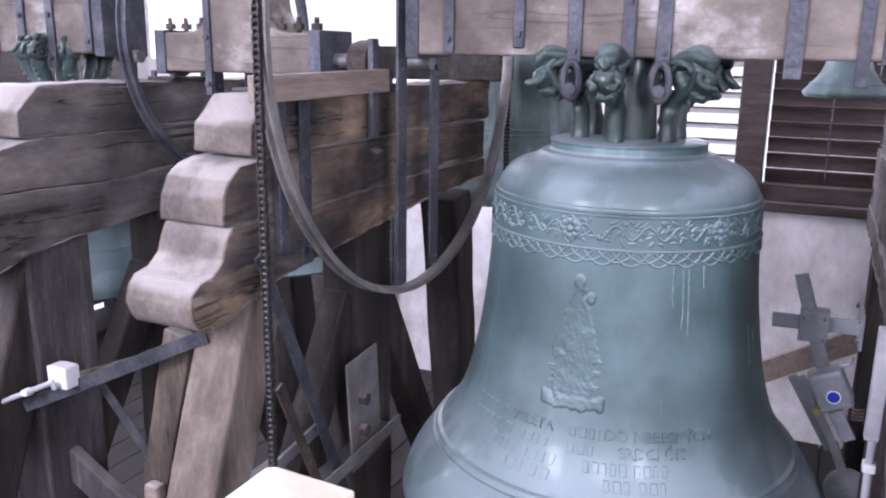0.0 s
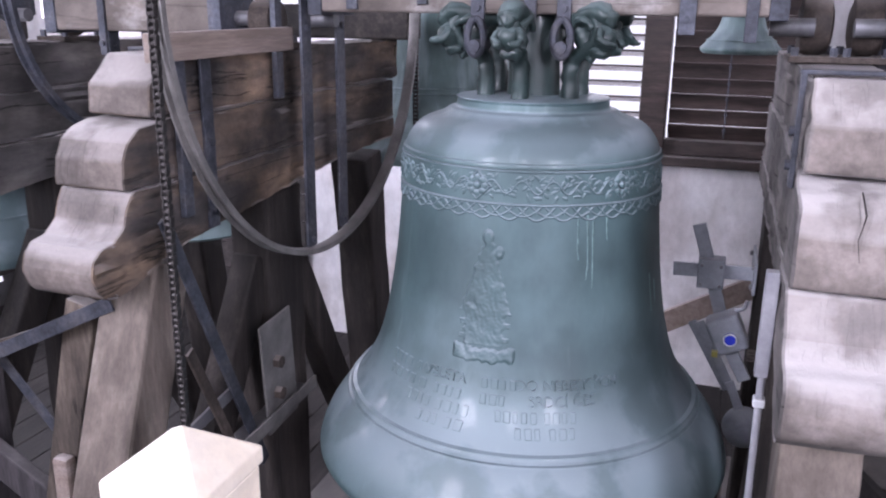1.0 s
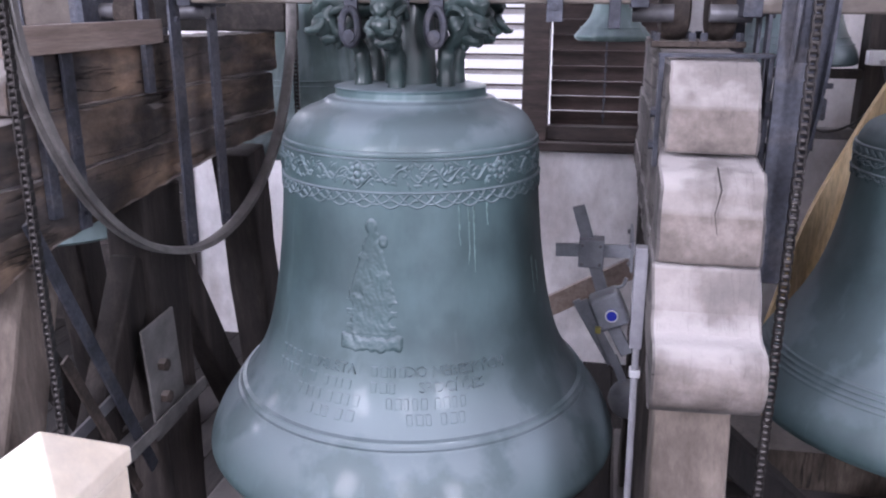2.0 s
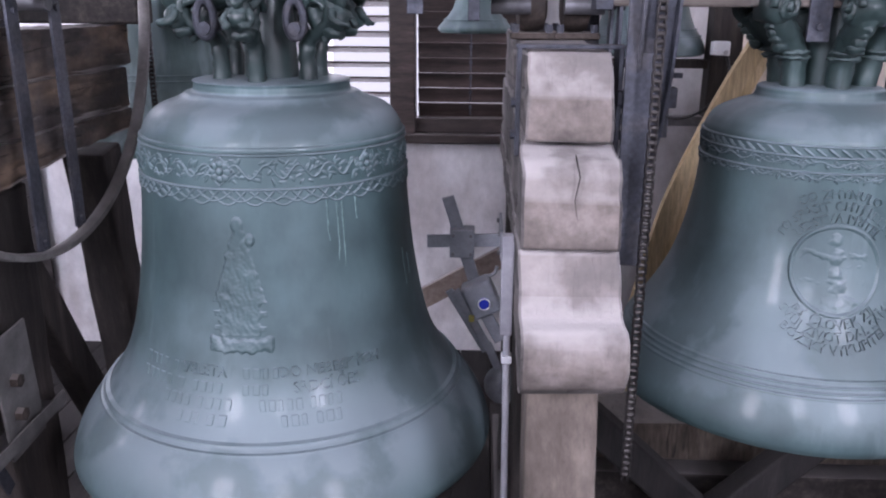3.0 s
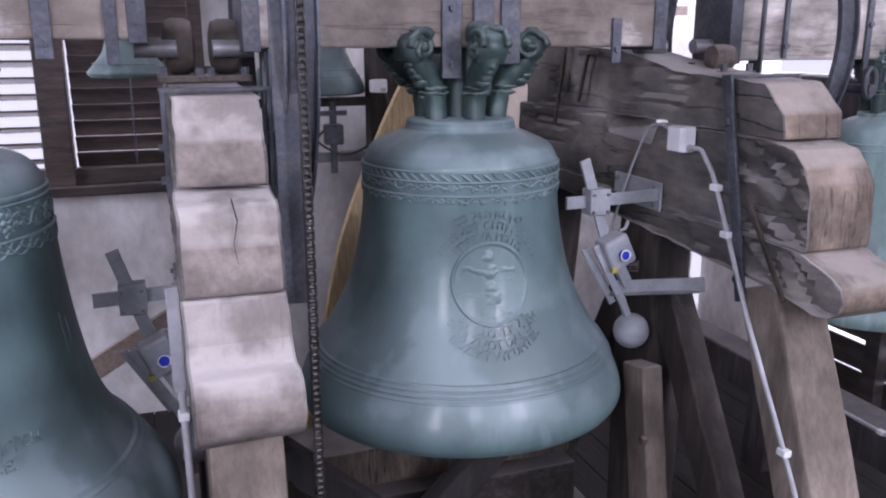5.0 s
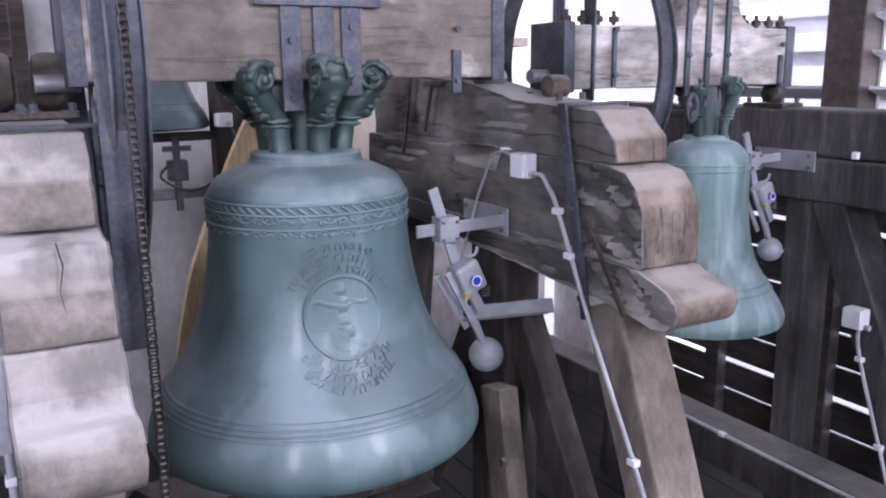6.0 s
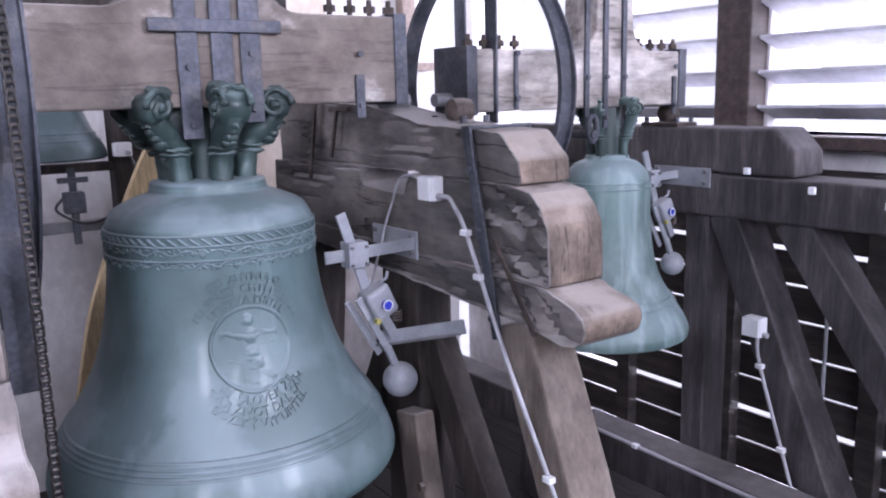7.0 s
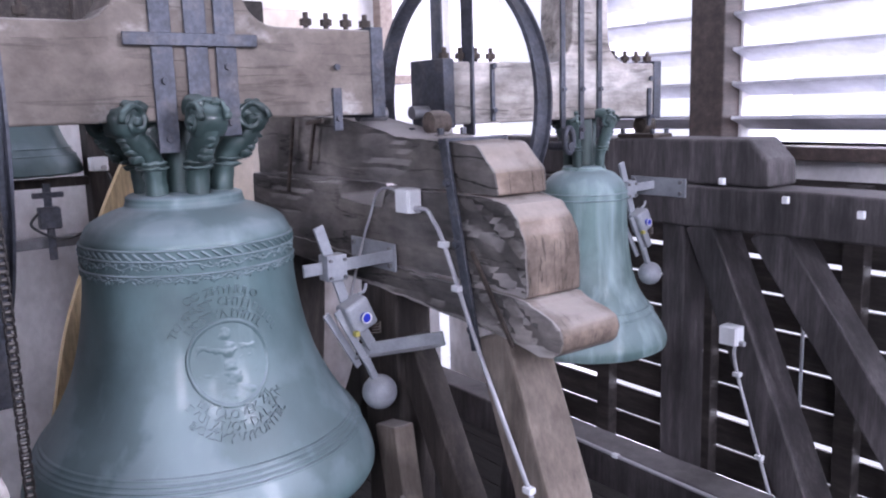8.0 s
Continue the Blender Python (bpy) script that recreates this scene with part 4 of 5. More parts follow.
leaf_frieze(B1X, B1Y, prof1, 1.843, 0.085, 60, b1, 4, 9, 1.0, 10, -1.71)

swags(B1X, B1Y, prof1, 1.78, 0.045, 34, b1)
leaf_frieze(B2X, B2Y, prof2, 1.875, 0.03, 48, b2, 5, 6, 0.75, 8, 0.1)
leaf_frieze(B2X, B2Y, prof2, 1.832, 0.03, 60, b2, 6, 6, 0.7, 99)
# rope moulding below the shoulder of the second bell
bm = bmesh.new()
for k in range(64):
    merge(bm, wrap(tube([(-0.016, 0.012, 0.0), (0.0, 0.0, 0.004), (0.016, -0.012, 0.0)], 0.006, 5), B2X, B2Y, prof2, 2 * math.pi * k / 64, 1.912))
part("rope_moulding", bm, BRONZE, b2, "cast rope moulding", True)

def soft(d, w):
    """1 inside, 0 outside, with a rounded shoulder w wide."""
    return max(0.0, min(1.0, d / w)) ** 0.6


def relief(half_w, half_h, nx, ny, height):
    """A cast low relief as a height field; what lies at zero sinks just under the skin."""
    bm = bmesh.new()
    rows = []
    for j in range(ny + 1):
        y = -half_h + 2 * half_h * j / ny
        rows.append([bm.verts.new((x, y, height(x, y))) for x in (-half_w + 2 * half_w * i / nx for i in range(nx + 1))])
    for j in range(ny):
        for i in range(nx):
            bm.faces.new((rows[j][i], rows[j][i + 1], rows[j + 1][i + 1], rows[j + 1][i]))
    return bm


def robed_figure(x, y):
    """A plain cloaked form on a cloudy base: no features."""
    n = noise.noise(Vector((x * 45, y * 36, 1.0)))
    fine = noise.noise(Vector((x * 120, y * 100, 6.0)))
    fold = 1.0 - abs(noise.noise(Vector((x * 55 + y * 22, y * 26, 4.0)))) * 3.0
    if y > -0.05:
        width = 0.022 + 0.31 * max(0.0, 0.2 - y)
    else:
        width = 0.078 + 0.02 * (math.sin(y * 130) > 0.3)
    width += 0.01 * noise.noise(Vector((y * 50, 0.0 if x > 0 else 3.0, 7.0)))
    cloak = soft(width - abs(x + 0.004), 0.014) if -0.16 < y < 0.2 else 0.0
    head = soft(0.026 - math.hypot(x + 0.006, (y - 0.215) * 0.8), 0.012)
    child = soft(0.02 - math.hypot(x - 0.036, (y - 0.165) * 0.7), 0.01)
    base = soft(0.03 + 0.014 * n - abs(y + 0.192 - 0.9 * x * x), 0.014) * soft(0.118 - abs(x), 0.015)
    m = max(cloak, head, child, base)
    if m <= 0.0:
        return -0.006
    return -0.006 + m * (0.0095 + 0.001 * fold + 0.0018 * n + 0.0012 * fine + 0.004 * child + 0.004 * head + 0.003 * base)


T1 = -1.60
part("relief_figure", wrap(relief(0.14, 0.27, 80, 150, robed_figure), B1X, B1Y, prof1, T1, 1.455), BRONZE, b1, "raised plain robed figure on a cloud base", "all")


def inscription(parent, x, y, prof, theta, z, text, size, name="lettering", arc=0.0, depth=0.008, turn=0.0):
    bm = words(text, size, depth)
    if arc:
        for v in bm.verts:
            a = v.co.x / abs(arc) + (turn if arc > 0 else -turn)
            rr = abs(arc) + (v.co.y if arc > 0 else -v.co.y)
            v.co = Vector((rr * math.sin(a), rr * math.cos(a) * (1 if arc > 0 else -1), v.co.z))
    return part(name, wrap(bm, x, y, prof, theta, z), BRONZE, parent, "raised cast lettering")


def bars(parent, x, y, prof, theta, z, widths, h, arc=0.0, turn=0.0):
    """Plain raised bars where the lettering is worn."""
    px = -0.5 * (sum(widths) + 0.018 * (len(widths) - 1))
    for w in widths:
        n = max(1, int(w / (h * 0.85)))
        bm = bmesh.new()
        for q in range(n):
            box(px + q * w / n, px + (q + (0.62, 0.74, 0.55)[q % 3]) * w / n, -h / 2, h / 2, -0.004, 0.0036, 0.002, bm, 1)
        px += w + 0.018
        if arc:
            for v in bm.verts:
                a = v.co.x / abs(arc) + (turn if arc > 0 else -turn)
                rr = abs(arc) + (v.co.y if arc > 0 else -v.co.y)
                v.co = Vector((rr * math.sin(a), rr * math.cos(a) * (1 if arc > 0 else -1), v.co.z))
        tagged(part("worn_word", wrap(bm, x, y, prof, theta, z), BRONZE, parent, "worn raised bars of lettering"), kind="stuff")


LZ = 1.175
inscription(b1, B1X, B1Y, prof1, -1.83, LZ, "VELETA", 0.05)
bars(b1, B1X, B1Y, prof1, -2.13, LZ - 0.002, (0.13, 0.06), 0.034)
bars(b1, B1X, B1Y, prof1, -1.47, LZ, (0.13,), 0.034)
inscription(b1, B1X, B1Y, prof1, -1.06, LZ, "DO NEBESKÝCH", 0.05)
bars(b1, B1X, B1Y, prof1, -2.0, LZ - 0.052, (0.16, 0.05, 0.12), 0.034)
bars(b1, B1X, B1Y, prof1, -1.5, LZ - 0.052, (0.1,), 0.034)
inscription(b1, B1X, B1Y, prof1, -1.1, LZ - 0.052, "SRDCÍ ČES", 0.05)
bars(b1, B1X, B1Y, prof1, -1.85, LZ - 0.1, (0.12, 0.14), 0.034)
bars(b1, B1X, B1Y, prof1, -1.25, LZ - 0.1, (0.15, 0.12), 0.034)
bars(b1, B1X, B1Y, prof1, -1.8, LZ - 0.146, (0.1, 0.08), 0.032)
bars(b1, B1X, B1Y, prof1, -1.2, LZ - 0.146, (0.1, 0.1), 0.032)

# medallion on the second bell
T2, ZM, RM = -1.655, 1.533, 0.142


def scene_disc(x, y):
    """Soft landscape with a plain upright form and spread limbs inside a raised rim."""
    d = math.hypot(x, y)
    if d > RM + 0.012:
        return -0.006
    rim = soft(0.0095 - abs(d - RM), 0.006)
    n = noise.noise(Vector((x * 26, y * 40, 2.0))) + 0.5 * noise.noise(Vector((x * 60, y * 75, 3.0)))
    body = soft(0.026 + 0.18 * max(0.0, -y) * (y > -0.07) - abs(x - 0.12 * max(0.0, -y)), 0.02) * soft(0.075 - y, 0.02) * soft(y + 0.08, 0.03)
    arms = soft(0.013 + 0.006 * n - abs(y - 0.042 + 0.12 * x * (x < 0)), 0.012) * soft(0.112 - abs(x), 0.02)
    head = soft(0.023 - math.hypot(x + 0.003, (y - 0.098) * 0.85), 0.015)
    globe = soft(0.1 - math.hypot(x - 0.02, (y + 0.155) * 1.25), 0.02)
    return -0.006 + max(0.013 * rim, (0.0045 + 0.003 * n + 0.0038 * max(body, 0.8 * arms, head) + 0.0035 * globe) * soft(RM + 0.004 - d, 0.01))


part("medallion", wrap(relief(0.175, 0.175, 120, 120, scene_disc), B2X, B2Y, prof2, T2, ZM), BRONZE, b2, "round cast medallion of plain forms", "all")
inscription(b2, B2X, B2Y, prof2, T2, ZM, "LIDSTVA PŘÍTEL", 0.042, arc=0.168)
inscription(b2, B2X, B2Y, prof2, T2, ZM, "TO SPASIT CHTĚL", 0.042, arc=0.208, turn=-0.28)
bars(b2, B2X, B2Y, prof2, T2, ZM, (0.14,), 0.028, arc=0.208, turn=0.88)
inscription(b2, B2X, B2Y, prof2, T2, ZM, "CO ZHYNULO", 0.042, arc=0.248)
inscription(b2, B2X, B2Y, prof2, T2, ZM, "BY ČLOVĚK ŽIL", 0.041, arc=-0.17, turn=-0.02)
inscription(b2, B2X, B2Y, prof2, T2, ZM, "SVŮJ ŽIVOT DAL SÁM", 0.041, arc=-0.207, turn=-0.02)
inscription(b2, B2X, B2Y, prof2, T2, ZM, "BOŽSKÝ VYKUPITEL", 0.041, arc=-0.243)

# verdigris that has run down the skin of the large bell
for k, (th0, z0, z1) in enumerate(((-1.0, 1.74, 1.6), (-0.93, 1.75, 1.53), (-0.89, 1.73, 1.5), (-0.78, 1.75, 1.66), (-0.3, 1.5, 1.36), (-0.22, 1.47, 1.38))):
    pts = [(0.006 * noise.noise(Vector((q * 0.4, k, 2.0))), -(z0 - z1) * q / 9, 0.0) for q in range(10)]
    bm = tube(pts, 0.004, 6, None, [(0.003 + 0.0035 * abs(math.sin(q * 0.9 + k))) * (1 - 0.06 * q) for q in range(10)], 1.0)
    for v in bm.verts:
        v.co.z *= 0.22
    part("verdigris_run", wrap(bm, B1X, B1Y, prof1, th0, z0), VERDIGRIS, b1, "pale verdigris run", "all")

# ---- headstocks with their ironwork ----
HY, HZ = 3.05, 2.46


def headstock(name, x0, x1, z0, z1, xm, yoke_w, yoke_h, material, label, straps, depth=0.14, strap_low=2.3, loops=()):
    th = tagged(empty(name, xm, HY, z0), label, "headstock", "headstocks")
    c = 0.14
    pts = [(x0, z0), (x1, z0), (x1, z1), (xm + yoke_w + c, z1)]
    pts += [(xm + yoke_w + c - c * math.sin(t), z1 + c - c * math.cos(t)) for t in (0.3, 0.6, 0.9, 1.2, 1.5)]
    pts += [(xm + yoke_w - 0.01, z1 + yoke_h), (xm - yoke_w + 0.01, z1 + yoke_h)]
    pts += [(xm - yoke_w - c + c * math.sin(t), z1 + c - c * math.cos(t)) for t in (1.5, 1.2, 0.9, 0.6, 0.3)]
    pts += [(xm - yoke_w - c, z1), (x0, z1)]
    bm = bmesh.new()
    a = [bm.verts.new((px, HY - depth, pz)) for px, pz in pts]
    b = [bm.verts.new((px, HY + depth, pz)) for px, pz in pts]
    bm.faces.new(a)
    bm.faces.new(b[::-1])
    for i in range(len(pts)):
        j = (i + 1) % len(pts)
        bm.faces.new((a[i], a[j], b[j], b[i]))
    bmesh.ops.recalc_face_normals(bm, faces=bm.faces[:])
    bmesh.ops.bevel(bm, geom=[e for e in bm.edges if e.calc_face_angle(0) > 0.5], offset=0.012, segments=3, profile=0.5, affect="EDGES", clamp_overlap=True)
    bmesh.ops.triangulate(bm, faces=bm.faces[:])
    part("yoke_beam", bm, material, th)
    f = HY - depth
    for sx, w, zt, zb in straps:
        bm = box(sx - w / 2, sx + w / 2, f - 0.016, f - 0.002, zb, zt, 0.003)
        for q in (zb + 0.05, zb + 0.25):
            bolt((sx, f - 0.014, q), (0, -1, 0), 0.013, 0.014, bm)
        part("strap", bm, IRON, th, "flat forged iron strap")
    for sx in loops:
        bm = tube([(sx + 0.03 * math.sin(t), f - 0.03, strap_low + 0.0 + 0.062 * math.cos(t)) for t in (2 * math.pi * q / 20 for q in range(21))], 0.014, 8)
        part("loop", bm, IRON, th, "forged iron hanging loop", True)
        part("pin", rod((sx, f - 0.05, strap_low - 0.03), (sx, f + 0.1, strap_low - 0.03), 0.022, 12), IRON, th, "", True)
    for xe, s in ((x0, -1), (x1, 1)):
        part("end_plate", box(xe - 0.03, xe + 0.03, f - 0.008, HY + depth + 0.008, z0 - 0.012, z1 + 0.012, 0.004), IRON, th, "iron end hoop")
        for q in range(4):
            px = xe - s * (0.02 + 0.09 * q)
            bm = rod((px, f + 0.05, z1), (px, f + 0.05, z1 + 0.065), 0.011, 10)
            merge(bm, rod((px, f + 0.05, z1 + 0.014), (px, f + 0.05, z1 + 0.04), 0.024, 6))
            part("bolt", bm, RUST, th, "threaded bolt with its nut")
        part("gudgeon", rod((xe - s * 0.02, HY, HZ - 0.1), (xe + s * 0.12, HY, HZ - 0.1), 0.03, 14), STEEL, th, "", True)
    return th


h1 = headstock("headstock", -1.49, 0.16, 2.39, 2.78, B1X, 0.3, 0.5, YOKE, "heavy oak headstock of the large bell, iron strapped",
               [(-0.84, 0.05, 2.95, 2.36), (-0.65, 0.045, 2.95, 2.33), (-0.53, 0.05, 2.95, 2.36), (-0.12, 0.055, 2.9, 2.33), (0.08, 0.04, 2.6, 2.31), (-1.33, 0.045, 2.9, 2.4), (-1.05, 0.04, 2.9, 2.42)], 0.14, 2.31, (-0.84, -0.53))
h2 = headstock("headstock", 0.52, 2.12, 2.36, 2.7, B2X, 0.22, 0.45, YOKE, "oak headstock of the medallion bell, iron strapped",
               [(1.235, 0.075, 3.1, 2.25), (1.36, 0.08, 3.1, 2.38), (1.468, 0.078, 3.1, 2.3), (1.92, 0.04, 2.47, 2.3)], 0.14, 2.25, ())
part("strap", box(1.1, 1.585, HY - 0.17, HY - 0.157, 2.62, 2.665, 0.003), IRON, h2, "flat forged iron cross strap")
h3 = headstock("headstock", 2.5, 3.92, 2.3, 2.58, B3X - 0.02, 0.13, 0.42, PALE, "pale limewashed headstock with iron rods",
               [(3.2, 0.03, 2.95, 2.2), (3.33, 0.03, 2.95, 2.2), (3.46, 0.03, 2.95, 2.2), (2.75, 0.02, 2.57, 2.31), (3.85, 0.025, 2.45, 2.25)], 0.12, 2.2, (3.22,))
h4 = headstock("headstock", -2.78, -1.95, 2.3, 2.47, -2.36, 0.13, 0.4, YOKE, "small dusty oak headstock with iron rods", [(-2.2, 0.035, 2.9, 2.2), (-2.5, 0.035, 2.9, 2.2)], 0.12, 2.2, ())
h5 = headstock("headstock", -4.4, -3.14, 2.37, 2.66, -3.65, 0.2, 0.4, YOKE, "dusty oak headstock in the far bay", [(-3.85, 0.05, 3.0, 2.3), (-3.65, 0.05, 3.0, 2.3), (-3.45, 0.05, 3.0, 2.3), (-3.2, 0.04, 2.8, 2.38)], 0.13, 2.25, ())


def bearing(x, y, z, r=0.065, label="rusty rounded iron bearing on its plate"):
    th = tagged(empty("bearing", x, y, z), label, "bearing", "bearings")
    part("base_plate", box(x - 0.08, x + 0.08, y - 0.13, y + 0.13, z, z + 0.022, 0.004), RUST, th)
    bm = lathe([(0, -0.055), (r * 0.55, -0.055), (r * 0.9, -0.045), (r, -0.02), (r, 0.02), (r * 0.9, 0.045), (r * 0.55, 0.055), (0, 0.055)], 0, 0, 24)
    bmesh.ops.transform(bm, matrix=pose(x, y, z + r + 0.02, 0, 90), verts=bm.verts[:])
    part("housing", bm, RUST, th, "", True)
    for sx in (-0.06, 0.06):
        for sy in (-0.105, 0.105):
            part("bolt", rod((x + sx, y + sy, z + 0.02), (x + sx, y + sy, z + 0.05), 0.014, 6), IRON, th)
    return th


bearing(XB - 0.065, HY + 0.12, 2.245, 0.1)
bearing(XB + 0.095, HY + 0.12, 2.245, 0.1)
bearing(XC + 0.09, HY - 0.2, 2.245, 0.052)
bearing(XA + 0.08, HY, 2.245, 0.09)
bearing(XA2 + 0.06, HY + 0.15, 2.245, 0.08)
bearing(XD - 0.05, HY, 2.18, 0.05)

# ---- ringing wheels and chains ----


def ring_wheel(x, r, label, rim_mat, spokes, w=0.045, cz=HZ, groove=True, bracket=None):
    th = tagged(empty("ringing_wheel", x, HY, cz), label, "wheel", "ringing wheels")
    seg = 96
    bm = bmesh.new()
    sec = [(r, -w), (r + 0.022, -w), (r + 0.022, -w + 0.008), (r + 0.006, -w + 0.012), (r + 0.006, w - 0.012), (r + 0.022, w - 0.008), (r + 0.022, w), (r, w), (r - 0.008, 0)]
    rings = []
    for k in range(seg):
        a = 2 * math.pi * k / seg
        rings.append([bm.verts.new((x + o, HY + q * math.sin(a), cz + q * math.cos(a))) for q, o in sec])
    for k in range(seg):
        a, b = rings[k], rings[(k + 1) % seg]
        for i in range(len(sec)):
            j = (i + 1) % len(sec)
            bm.faces.new((a[i], a[j], b[j], b[i]))
    part("rim", bm, rim_mat, th, "", True)
    for y, z0, z1, wd in spokes:
        bm = box(x - 0.006, x + 0.006, y - wd / 2, y + wd / 2, z0, z1, 0.002)
        for q in (z0 + 0.03, z1 - 0.1, 0.5 * (z0 + z1)):
            bolt((x + 0.005, y, q), (1, 0, 0), 0.013, 0.012, bm)
        part("spoke", bm, IRON, th, "flat iron spoke")
    return th


def link_mesh(o):
    """One link along +y: two cheeks and a roller."""
    bm = bmesh.new()
    for sd in (-1, 1):
        box(sd * o - 0.002, sd * o + 0.002, -0.006, 0.0265, -0.0095, 0.0095, 0.003, bm, 1)
    merge(bm, rod((-0.0125, 0, 0), (0.0125, 0, 0), 0.0075, 8))
    me = bpy.data.meshes.new("link")
    bm.to_mesh(me)
    bm.free()
    me.materials.append(CHAIN)
    return me


LINKS = (link_mesh(0.0115), link_mesh(0.0085))


def chain(x, y, z_top, z_low, label, arc=None):
    """A roller chain hanging straight down, after lying on the wheel's rim along arc (centre z, radius, degrees)."""
    th = tagged(empty("roller_chain", x, y, z_low), label, "chain")
    pts, pitch = [], 0.0205
    if arc:
        cz, r, deg = arc
        n = int(radians(deg) * r / pitch)
        pts = [(HY - r * math.cos(radians(deg) * q / n), cz + r * math.sin(radians(deg) * q / n)) for q in range(n, 0, -1)]
    z = z_top
    while z > z_low:
        pts.append((y, z))
        z -= pitch
    for i in range(len(pts) - 1):
        (ya, za), (yb, zb) = pts[i], pts[i + 1]
        ln = new("link", LINKS[i % 2])
        ln.parent = th
        ln.matrix_parent_inverse = Matrix.Translation(-th.location)
        ln.matrix_basis = pose(x, ya, za, math.degrees(math.atan2(zb - za, yb - ya)))
    return th


w1 = ring_wheel(-1.53, 1.02, "large open iron ringing wheel with flat spokes", RIM, [(2.9, 1.46, 3.2, 0.075), (3.2, 1.48, 3.2, 0.075)], 0.024)
chain(-1.53, HY - 1.05, 2.46, 0.95, "hanging roller chain beside the weathered frame", (HZ, 1.05, 40))
chain(-1.53, HY + 1.05, 2.46, 0.7, "roller chain on the far side of the wheel")
w2 = ring_wheel(0.58, 0.78, "dark iron ringing wheel seen on edge", IRON, [(2.95, 1.72, 3.0, 0.06), (3.15, 1.72, 3.0, 0.06)], 0.05)
chain(0.575, HY - 0.81, 2.46, 0.95, "long hanging roller chain between the bells", (HZ, 0.81, 45))
w3 = ring_wheel(2.63, 0.58, "dark iron ringing wheel on the pale headstock", IRON, [(2.95, 2.25, 2.95, 0.08), (3.18, 2.25, 2.95, 0.08)], 0.042, 2.4)
w4 = ring_wheel(-2.5, 0.6, "dark iron ringing wheel in the shaded bay", IRON, [(2.98, 2.2, 3.0, 0.06), (3.2, 2.2, 3.0, 0.06)], 0.025)
# guide board behind the hanging chain of the second wheel
gb = tagged(empty("chain_guide", 0.55, 2.3, 1.68), "dark straight timber guide behind the chain", "guide")
part("board", bar((0.545, 2.33, 1.66), (0.545, 2.33, 3.1), 0.075, 0.035, (1, 0, 0), 0.005, 0.002, 3, 0.2), DARK, gb)
part("bracket", box(0.488, 0.509, 2.315, 2.345, 2.1, 2.14, 0.004), IRON, gb)

part("steel_face", box(0.5, 0.585, 2.295, 2.312, 1.64, 3.1, 0.003), IRON, gb)
# drying crack down the rounded block of the pale frame
part("crack", tube([(XB + 0.005, 2.135, 1.99), (XB + 0.012, 2.075, 1.945), (XB - 0.002, 2.05, 1.89), (XB + 0.006, 2.04, 1.84)], 0.006, 6, None, [0.004, 0.005, 0.0035, 0.001], 0.4), DARK, fB, "dark drying crack")
part("peg_hole", rod((XB, 2.6, 2.235), (XB, 2.6, 2.247), 0.02, 12), DARK, fB, "dark peg hole")
# plank along the weathered frame, before the wheel
pl = tagged(empty("plank", -1.67, 2.6, 2.23), "planed brown plank bolted along the old frame", "plank")
part("board", bar((-1.665, 2.14, 2.275), (-1.665, 3.02, 2.285), 0.09, 0.035, (0, 0, 1), 0.004, 0.001, 2, 0.3), PLANK, pl)
part("hanger", box(-1.712, -1.686, 2.95, 3.0, 2.05, 2.45, 0.004), IRON, pl)
part("hanger", box(-1.712, -1.686, 2.3, 2.35, 1.7, 2.24, 0.004), IRON, pl)


